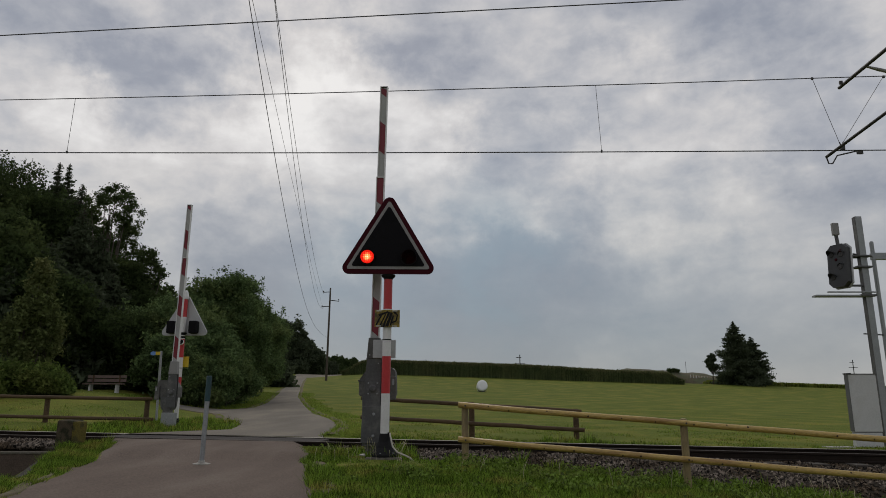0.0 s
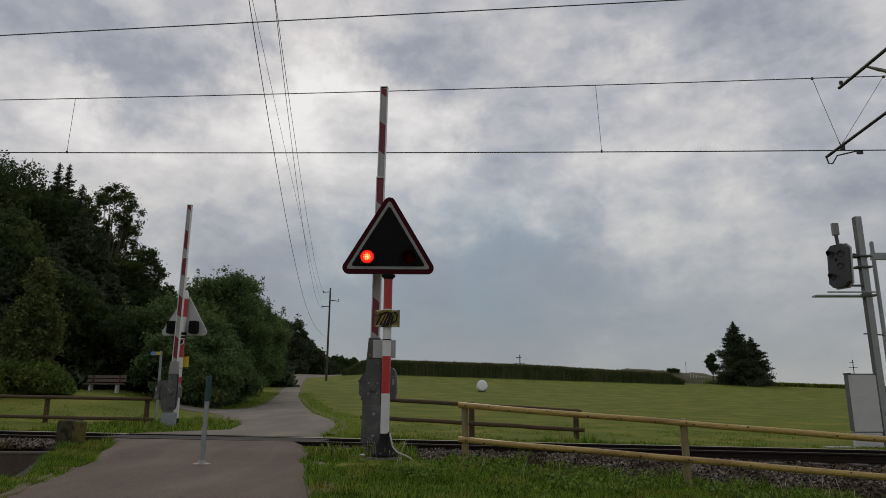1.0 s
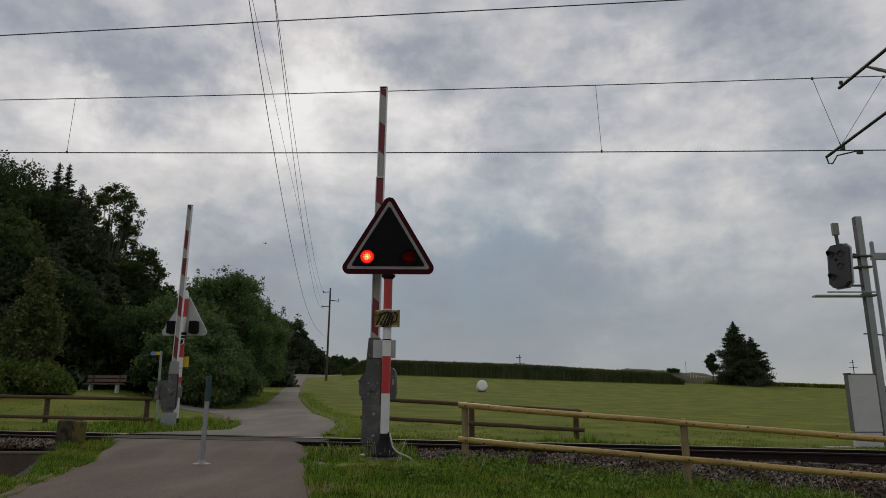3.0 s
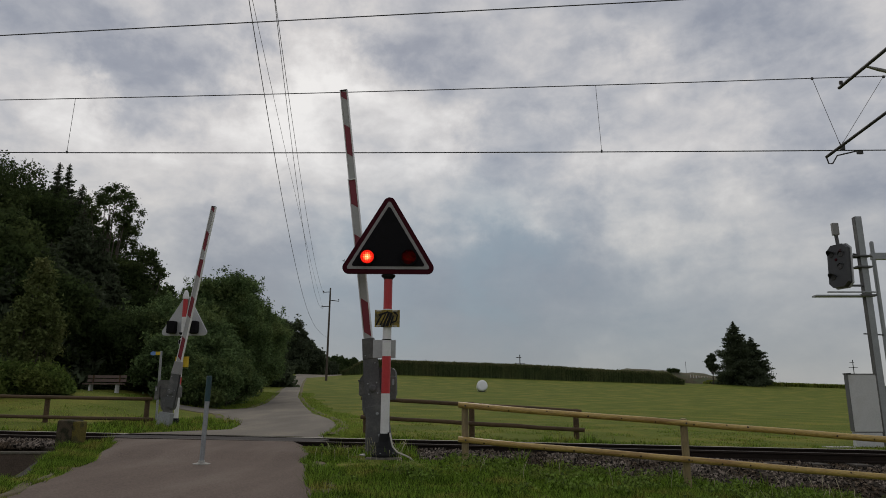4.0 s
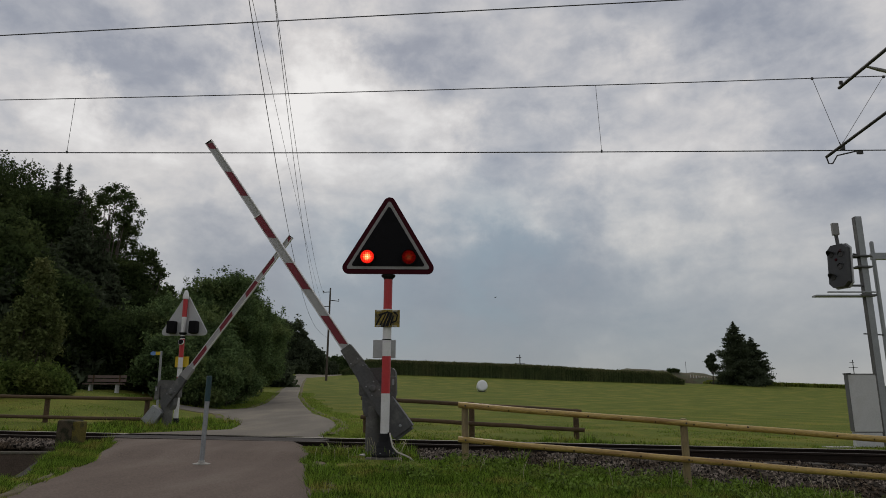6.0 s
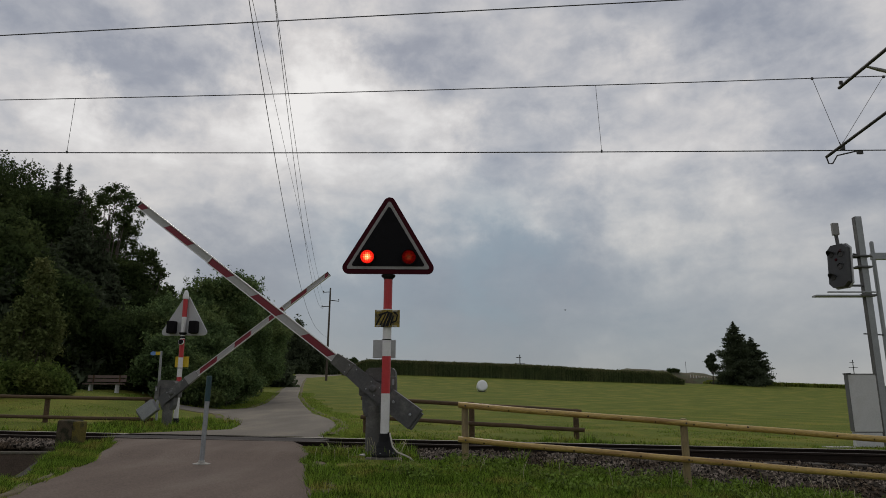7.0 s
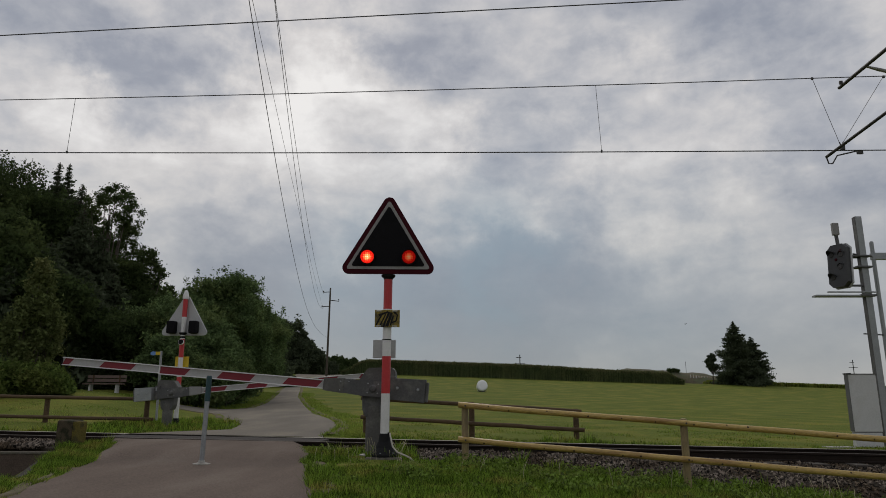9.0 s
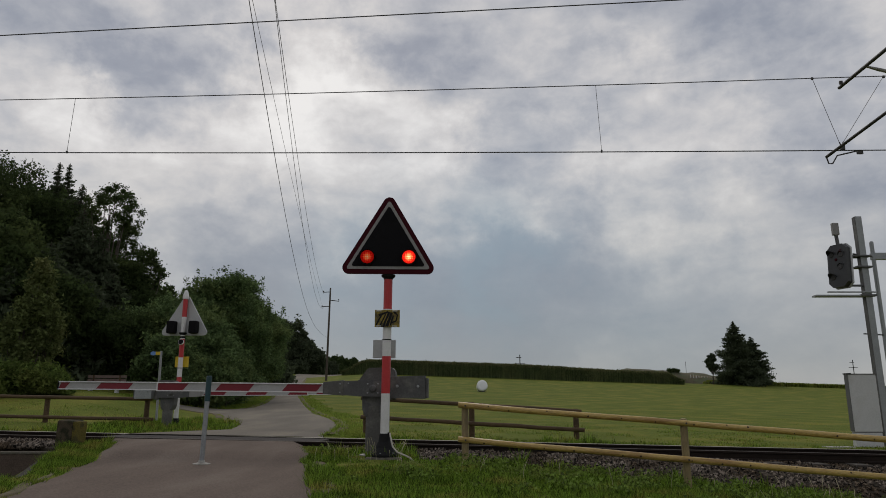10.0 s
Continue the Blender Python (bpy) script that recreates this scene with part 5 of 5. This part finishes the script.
    for a, y, r, h in ((-0.345, 29.5, 1.1, 2.1), (-0.315, 32, 1.2, 2.3), (-0.385, 28.5, 1.0, 1.9), (-0.314, 36, 1.2, 2.2), (-0.302, 42, 1.3, 2.2)):
        k += 1
        bush(a * y, y, h, r, 900 + k, M_LEAFLANE, label="low green shrub beside the lane")
    # distant clumps beyond the crest
    for a, y, s, r in ((-0.165, 170, 0.058, 4), (-0.15, 175, 0.062, 3), (-0.135, 180, 0.056, 3)):
        k += 1
        broadleaf(a * y, y, 0.8 + s * y - ground_z(a * y, y), r, 800 + k, M_LEAF, 0.35, 7000, 0.0, label="small distant tree beyond the crest")


build_wood()


def lone_spruce():
    y = 140
    spruce(60.6, y, 13.3, 4.9, 11, 0.21, 30000, "broad dark spruce standing alone at the field edge")
    spruce(64.6, y + 1.5, 10.3, 4.6, 13, 0.21, 26000, "lower dark spruce grown into its taller neighbour")
    broadleaf(55.1, y - 1, 6.3, 1.25, 17, M_NEEDLE, 0.20, 9000, 0.42, label="small dark round-crowned tree beside the lone spruce", lobes=30, lobe=0.9)


lone_spruce()


def maize():
    """A stand of maize: upright stalks with long arching leaves and pale tassels."""
    rng = np.random.default_rng(21)
    field = empty("maize_field", Matrix())
    tagged(field, "tall dark green maize crop along the meadow edge", "crop", "", "stuff")
    quads, tassels = [], []
    for i in range(15000):
        x = rng.uniform(-20, 47.5)
        y = 134 + abs(rng.normal(0, 1)) * 2.0 + (0.006 * (x + 14) ** 2 if x < -14 else 0)
        g = ground_z(x, y)
        h = (2.7 + rng.normal(0, 0.10) + 0.12 * noise.noise((x * 0.4, y, 0))) * (1 - 0.5 * ease(x, 44, 47.5)) * (0.3 + 0.7 * ease(x, -20.5, -15)) - 0.55 * ease(x, 14, 38)
        quads.append(((x - 0.03, y, g), (x + 0.03, y, g), (x + 0.02, y, g + h), (x - 0.02, y, g + h)))
        for k in range(4):
            a = rng.uniform(0, 2 * math.pi)
            z = g + h * rng.uniform(0.15, 0.92)
            l = rng.uniform(0.3, 0.6)
            dx, dy = math.cos(a) * l, math.sin(a) * l
            w = 0.05
            quads.append(((x, y, z - w), (x + dx * 0.6, y + dy * 0.6, z + 0.30 - w), (x + dx, y + dy, z + 0.12), (x + dx * 0.5, y + dy * 0.5, z + 0.30 + w)))
        tassels.append(((x - 0.04, y, g + h - 0.3), (x + 0.04, y, g + h - 0.3), (x + rng.normal(0, 0.06), y, g + h + 0.12)))
    bulk("leaves", quads, 4, M_CORN, field, "stuff")
    bulk("tassels", tassels, 3, M_TASSEL, field, "stuff")
    # the dense inside of the stand
    bm = bmesh.new()
    xs = steps((-17, 46, 2))
    a = [bm.verts.new((x, 138, ground_z(x, 138) - 0.2)) for x in xs]
    b = [bm.verts.new((x, 138, ground_z(x, 138) + 2.2 * (1 - 0.6 * ease(x, 42, 46)) * (0.4 + 0.6 * ease(x, -17, -13)) - 0.5 * ease(x, 14, 38))) for x in xs]
    c = [bm.verts.new((x, 175, ground_z(x, 138) + 2.2 - 0.6 * ease(x, 14, 38))) for x in xs]
    for i in range(len(xs) - 1):
        bm.faces.new((a[i], a[i + 1], b[i + 1], b[i]))
        bm.faces.new((b[i], b[i + 1], c[i + 1], c[i]))
    part("dense_stand", bm, M_CORN, field)


maize()


def distance():
    # low crop along the far edge of the field
    rng = np.random.default_rng(33)
    quads = []
    for i in range(9000):
        x, y = rng.uniform(55, 110), 141 + abs(rng.normal(0, 1.5))
        g, h, a = ground_z(x, y), rng.uniform(0.55, 0.95), rng.uniform(0, math.pi)
        dx, dy = math.cos(a) * 0.10, math.sin(a) * 0.10
        quads.append(((x - dx, y - dy, g), (x + dx, y + dy, g), (x + dx * 0.6 + rng.normal(0, 0.1), y + dy, g + h), (x - dx * 0.6, y - dy, g + h)))
    bulk("low_crop", quads, 4, M_MOWN, None, "stuff", "low green crop along the far field edge", "crop")
    # dry grass rise beyond the maize
    bm = bmesh.new()
    rows = []
    for j in range(7):
        y = 176 + 5 * j
        row = []
        for i in range(31):
            x = 40 + 50 * i / 30
            k = min(1.0, 4 * math.sin(math.pi * i / 30)) * math.sin(math.pi * j / 6) ** 0.6
            crest = float(np.interp(x, (40, 48.3, 51, 54.7, 57.9, 64.1, 67.7, 70.9, 75.4, 80, 90), (7.6, 8.1, 8.95, 8.8, 8.65, 8.2, 7.55, 7.9, 6.95, 6.2, 4.5)))
            row.append(bm.verts.new((x, y, 1.0 + (crest - 1.0) * k + 0.30 * noise.noise((x * 0.5, y * 0.3, 0)) * k)))
        rows.append(row)
    for a, b in zip(rows, rows[1:]):
        for i in range(30):
            bm.faces.new((a[i], a[i + 1], b[i + 1], b[i])).smooth = True
    tagged(link("dry_rise", bm, M_HAY), "dry pale grass rise beyond the maize", "hill", "", "structure")
    # pale pasture fence on the rise
    f = empty("pasture_fence", Matrix())
    tagged(f, "pale wooden pasture fence on the distant rise", "fence")
    for i in range(9):
        x = 66.6 + i * 0.74
        top = 6.95 - 0.127 * (x - 66.6)
        part("post", boxed(x - 0.09, x + 0.09, 183, 183.2, top - 1.6, top, 0.01), M_WHITE, f)
    for dz in (0.1, 0.45):
        part("rail", tubed([(66.4, 182.95, 6.97 - dz), (72.7, 182.95, 6.17 - dz)], 0.04, 6), M_CUT, f)
    for x, y, top, arms in ((22.7, 200, 13.3, 2), (139.0, 230, 13.4, 2), (78.7, 220, 12.3, 0)):
        p = empty("power_pole", Matrix.Translation((x, y, 0)))
        tagged(p, "distant thin dark power pole" if arms else "distant thin bare pole", "power pole", "power poles")
        part("pole", lathe([(0.17 if arms else 0.08, -8), (0.13 if arms else 0.06, top)], 8), M_TUBE, p)
        for k in range(arms):
            z = top - 0.8 - 1.7 * k
            part("crossarm", boxed(-1.1 - 0.4 * k, 0.4 + 1.0 * k, -0.08, 0.08, z - 0.08, z + 0.08), M_TUBE, p)
    for x, y, h in ((62.2, 186, 1.1), (63.6, 186, 0.9)):
        broadleaf(x, y, h, 1.3, int(x), M_LEAF, 0.25, 900, 0.0, lift=7.6 - ground_z(x, y), label="small distant bush on the rise", name="bush", cat="bush")


distance()


def tall_grass(name, n, region, height, width, seed, label, material=None, avoid=None, thin=1.0, bare=0.0, tame=None):
    rng = np.random.default_rng(seed)
    out = []
    x0, x1, y0, y1 = region
    tries = 0
    while len(out) < n and tries < n * 12:
        tries += 1
        x, y = rng.uniform(x0, x1), y0 + (y1 - y0) * rng.random() ** thin
        if avoid and avoid(x, y):
            continue
        tuft = noise.noise((x * 3.7, y * 2.6, seed + 3.0))
        low = noise.noise((x * 1.1, y * 1.1, seed))
        if rng.random() < bare * (0.45 - 1.3 * tuft - 0.6 * low):
            continue
        clump = 0.55 + 0.45 * low + 1.1 * max(0.0, tuft) + 1.5 * max(0.0, noise.noise((x * 7.0, y * 5.0, seed + 9.0)) - 0.25)
        h = height * max(0.25, clump) * rng.uniform(0.45, 1.3) * (tame(x, y) if tame else 1.0)
        a = rng.uniform(0, math.pi)
        w = width * rng.uniform(0.6, 1.4)
        dx, dy = math.cos(a) * w, math.sin(a) * w
        bx, by = rng.normal(0, 0.38, 2) * h
        z = ground_z(x, y) - 0.01
        out.append(((x - dx, y - dy, z), (x + dx, y + dy, z), (x + bx, y + by, z + h)))
    return bulk(name, out, 3, material or M_BLADE, None, "stuff", label, "grass")


def on_near_road(x, y):
    l, r = near_road(y)
    e = 0.09 * noise.noise((x, y * 1.5, 4))
    return l + 0.13 + e < x < r - 0.13 + e


def on_far_road(x, y):
    l, r = far_road(y)
    return l + 0.12 < x < r - 0.12


def build_grass():
    def verge(x, y):
        if (x + 0.81) ** 2 + (y - 9.45) ** 2 < 0.085 * (1.2 + 0.8 * noise.noise((x * 6, y * 6, 2))):
            return True
        return on_near_road(x, y) or y > track_y(x) - 2.55 - 0.3 * noise.noise((x * 1.1, 3, 0)) + 1.6 * (1 - ease(x, -0.7, 0.6)) or (x < ditch_side(y) + 0.1 * noise.noise((x, y * 3, 5)) and 7.2 < y < 11.2)

    def trodden(x, y):
        # kept short round the foot of the signal
        return 1.0 - 0.52 * ease(y, 8.0, 8.9) * (1 - ease(abs(x + 0.72), 0.45, 0.95))
    tall_grass("verge_grass", 170000, (-2.5, 7.0, 5.2, 10.8), 0.088, 0.0058, 41, "uneven bright green grass verge before the track", avoid=verge, bare=0.7, tame=trodden)
    tall_grass("verge_grass", 50000, (-7.0, -3.6, 5.4, 9.2), 0.065, 0.0055, 42, "uneven green grass beside the road", avoid=verge, bare=0.25)
    tall_grass("verge_grass", 38000, (-7.6, -4.0, 8.0, 11.6), 0.11, 0.0055, 47, "longer green grass round the concrete block", avoid=verge)

    def lane_side(x, y):
        l, r = far_road(y)
        return not (r - 0.1 < x < r + 1.6 * (0.6 + noise.noise((y * 0.5, 3, 0))) or (y > 26 and l - 1.6 < x < l + 0.1))
    tall_grass("lane_grass", 36000, (-17, 0, 14.5, 62), 0.10, 0.012, 48, "longer grass along the lane side", M_LUSH, avoid=lane_side, thin=1.5)

    def beyond(x, y):
        return on_far_road(x, y) or y < track_y(x) + 1.15 or (-6.9 < x < -1.9 and y < track_y(x) + 1.6)
    tall_grass("lane_grass", 85000, (-17, 16, 13, 42), 0.040, 0.007, 43, "short yellowish green grass beyond the track", M_MOWN, avoid=beyond, thin=3.0, bare=0.15)

    tall_grass("lane_grass", 12000, (-8.6, -4.6, 14.2, 20.0), 0.15, 0.009, 50, "bright longer grass where the path joins the lane", avoid=beyond, bare=0.3)

    def near_field(x, y):
        return beyond(x, y) or noise.noise((x * 0.7, y * 0.35, 15)) < -0.15
    tall_grass("lane_grass", 34000, (-15, 9, 13.2, 22), 0.055, 0.006, 51, "greener tufts scattered in the mown grass", avoid=near_field, thin=2.2, bare=0.8)

    def track_side(x, y):
        d = y - track_y(x)
        return beyond(x, y) or d > 1.3 + 2.2 * max(0.0, noise.noise((x * 0.6, 2, 0))) or x > 5
    tall_grass("lane_grass", 14000, (-12, 5, 13, 16.5), 0.13, 0.010, 49, "longer green tufts beside the track", avoid=track_side, bare=0.8)

    def fringe(x, y):
        d = y - track_y(x)
        return not (-2.75 < d < -1.5) or x < -1.6 or noise.noise((x * 1.9, y * 2.4, 6)) < 0.05 + 0.35 * (d + 2.4)
    tall_grass("ballast_weeds", 14000, (-1.6, 8, 8.5, 11), 0.19, 0.008, 46, "leafy weeds spreading from the verge into the ballast", avoid=fringe)

    def bed(x, y):
        return not (track_y(x) - 2.1 < y < track_y(x) - 0.75) or -6.9 < x < -1.6 or noise.noise((x * 1.7, y * 2, 7)) < 0.02
    tall_grass("ballast_weeds", 12000, (-10, 10, 9, 13), 0.12, 0.007, 45, "thin weeds growing in the ballast", avoid=bed)


build_grass()


def broad_weeds():
    """Low broad-leaved weeds between the grass of the verge and at the foot of the ballast."""
    rng = np.random.default_rng(77)
    spots = []
    while len(spots) < 420:
        x, y = rng.uniform(-1.9, 6.5), rng.uniform(6.2, 10.4)
        l, r = near_road(y)
        if x < r + 0.12 or y > track_y(x) - 1.75 or (y > 8.0 and abs(x + 0.75) < 0.85) or noise.noise((x * 1.3, y * 1.3, 11)) < -0.12 + 0.25 * (y < 8.3):
            continue
        spots.append((x, y, ground_z(x, y), rng.uniform(0.03, 0.10)))
    out = []
    for x, y, z, r in spots:
        n = int(rng.integers(14, 34))
        p = rng.normal(0, 1, (n, 3)) * (r, r, r * 0.35) + (x, y, z + 0.05 + 0.6 * r)
        p[:, 2] = np.maximum(p[:, 2], z + 0.01)
        out.append(scatter_leaves(rng, p, rng.uniform(0.018, 0.036), 1.3).reshape(-1, 3))
    bulk("broad_weeds", np.concatenate(out), 3, M_WEED, None, "stuff", "low broad-leaved weeds in the verge", "weeds")


broad_weeds()


def dry_stalks():
    """Single pale stalks and seed heads that stand out of the verge."""
    rng = random.Random(8)
    bm = bmesh.new()
    for i in range(75):
        if i < 26:
            x, y = rng.uniform(-1.7, -0.4), rng.uniform(9.0, 10.0)
        else:
            x, y = rng.uniform(-1.2, 6.0), rng.uniform(7.2, 9.9)
        z, h = ground_z(x, y), rng.uniform(0.10, 0.30)
        lx, ly = rng.uniform(-0.5, 0.5) * h, rng.uniform(-0.5, 0.5) * h
        tube(bm, [(x, y, z), (x + lx * 0.4, y + ly * 0.4, z + h * 0.6), (x + lx, y + ly, z + h)], [0.0025, 0.002, 0.004], 4)
    tagged(link("dry_stalks", bm, M_DRY), "pale dry grass stalks in the verge", "grass", "", "stuff")


dry_stalks()


def road_edges():
    """Dry earth and grit along the ragged sides of the road."""
    def left(y):
        l, r = near_road(y)
        return l - 0.05 - 0.05 * noise.noise((y * 2, 5, 0)), l + 0.05
    def right(y):
        l, r = near_road(y)
        return r - 0.05, r + 0.15 + 0.08 * noise.noise((y * 2, 7, 0))
    for edge in (left, right):
        ob = strip("road_edge", steps((4, 9.0, 0.12)), edge, 0.022, M_GRIT, "dry earth and grit along the road side", cols=6, rough=0.05, zf=road_z)
        tagged(ob, category="verge")
    def far_left(y):
        l, r = far_road(y)
        return l - 0.2, l + 0.05
    def far_right(y):
        l, r = far_road(y)
        return r - 0.05, r + 0.25 + 0.15 * noise.noise((y, 7, 0))
    for edge in (far_left, far_right):
        ob = strip("road_edge", steps((14.6, 40, 0.25), (40, 120, 2)), edge, 0.03, M_GRIT, "dry earth and grit along the lane side", cols=4, rough=0.08, zf=road_z)
        tagged(ob, category="verge")


road_edges()


def ditch_edge():
    ob = link("concrete_edge", boxed(-12.0, -6.0, 10.76, 10.84, -0.045, -0.01, 0.01), M_EDGECON)
    tagged(ob, "worn concrete edging between ballast and ditch", "kerb", "", "structure")
    wall = link("retaining_wall", boxed(-12.0, -6.0, 10.775, 10.84, -0.9, -0.047, 0.006), M_WALLCON)
    tagged(wall, "brown stained concrete wall of the ditch", "wall", "", "structure")


ditch_edge()


# dark sheet over the ditch floor; the shade of the opening is in its colour
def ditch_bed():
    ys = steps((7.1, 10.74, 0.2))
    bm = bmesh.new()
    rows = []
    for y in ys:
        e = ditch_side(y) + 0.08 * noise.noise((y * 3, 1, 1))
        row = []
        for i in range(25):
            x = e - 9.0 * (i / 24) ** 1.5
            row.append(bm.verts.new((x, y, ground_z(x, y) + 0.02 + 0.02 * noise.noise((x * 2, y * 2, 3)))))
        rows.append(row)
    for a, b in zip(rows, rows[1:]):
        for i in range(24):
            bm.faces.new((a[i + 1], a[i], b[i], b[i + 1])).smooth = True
    tagged(link("ditch_bed", bm, M_DITCHSHADE), "muddy ditch bed beside the road, coloured dark for its shade", "ditch", "", "structure")


ditch_bed()


# ---- bird ----
def bird():
    b = empty("bird", Matrix())
    tagged(b, "small dark bird flying over the meadow", "bird")
    body = lathe([(0.005, -0.15), (0.03, -0.10), (0.042, 0.0), (0.035, 0.07), (0.022, 0.10), (0.004, 0.135)], 10, pose(0, 0, 0, 0, 90, 0))
    part("body", body, M_BIRD, b)
    wings = []
    for s in (-1, 1):
        w = prism(bmesh.new(), [(0.05, 0.02 * 0), (0.03, 0.13), (-0.02, 0.25), (-0.06, 0.24), (-0.05, 0.10), (-0.045, 0.0)], -0.006, 0.006)
        bmesh.ops.transform(w, matrix=pose(0, 0, 0, -90 * s, 0, 0), verts=w.verts)
        wings.append((part("wing", w, M_BIRD, b, at=Matrix.Translation((0, 0.02 * s, 0.02))), s))
    part("tail", prism(bmesh.new(), [(-0.13, -0.02), (-0.22, -0.035), (-0.22, 0.035), (-0.13, 0.02)], -0.004, 0.004), M_BIRD, b)
    return b, wings


the_bird, wings = bird()


# ---- movement ----
BOOM_A = ((0.0, 90.8), (2.7, 90.8), (3.05, 90.6), (3.4, 88.6), (4.0, 82.8), (4.5, 77.2), (5.0, 70.6), (5.5, 63.0), (6.0, 54.6), (6.5, 45.9), (7.0, 36.9), (7.5, 27.2),
        (8.0, 16.85), (8.5, 9.8), (9.0, 4.9), (9.5, 1.84), (10.0, 0.54))
BOOM_B = ((0.0, 89.3), (2.7, 89.3), (3.05, 89.1), (3.4, 87.2), (4.0, 81.6), (4.5, 76.4), (5.0, 70.0), (5.5, 62.6), (6.0, 54.6), (6.5, 46.2), (7.0, 37.7), (7.5, 28.5),
          (8.0, 18.9), (8.5, 10.5), (9.0, 4.8), (9.5, 1.5), (10.0, 0.1))
FLIGHT = ((0.0, -37.0, 52, 17.2), (2.5, -21.8, 65, 16.6), (3.8, -12.6, 72, 15.94), (4.9, -3.54, 78, 14.4), (5.7, 3.77, 82, 13.47), (7.5, 21.1, 91, 11.83), (9.0, 35.48, 98, 11.35), (10.0, 44.5, 102, 11.2))
HALF, FIRST = 0.5175, 0.18


def motions():
    for arm, swing, side in ((arm_a, BOOM_A, 1), (arm_b, BOOM_B, -1)):
        walk(arm, [(t, Matrix.Translation((0, 0, HIGH)) @ pose(0, 0, 0, 0, side * a, 0)) for t, a in swing])
    # the two lamps light in turn: each cluster of diodes is moved forward through the added dimming sheets to brighten,
    # and back behind them to dim
    rise = ((-0.095, 0.5), (-0.02, 5.4), (0.05, 6.4))
    sink = ((-0.05, 6.4), (0.03, 5.4), (0.11, 4.4), (0.20, 3.4), (0.30, 2.4), (0.42, 0.5))
    for n, (lamp, base) in enumerate(lamps_a):
        keys = []
        for k in range(-1, 22):
            for dt, v in (rise if (k + n) % 2 else sink):
                t = FIRST + k * HALF + dt
                if not keys or t - keys[-1][0] > 0.034:
                    keys.append((t, v))
        ts, vs = [q[0] for q in keys], [q[1] for q in keys]
        rows = [(0.0, float(np.interp(0.0, ts, vs)))] + [q for q in keys if 0.035 < q[0] < 9.965] + [(10.0, float(np.interp(10.0, ts, vs)))]
        walk(lamp, [(t, base @ Matrix.Translation((0, 0, 0.0125 + 0.006 * v))) for t, v in rows])
    rows = []
    for i, (t, x, y, z) in enumerate(FLIGHT):
        rows.append((t, Matrix.Translation((x, y, z)) @ pose(0, 0, 0, 0, 4, 28)))
    walk(the_bird, rows)
    for wing, s in wings:
        at = Matrix.Translation((0, 0.02 * s, 0.02))
        walk(wing, [(i * 0.1, at @ pose(0, 0, 0, s * 32 * math.sin(i * 2.1), 0, 0)) for i in range(101)])


motions()
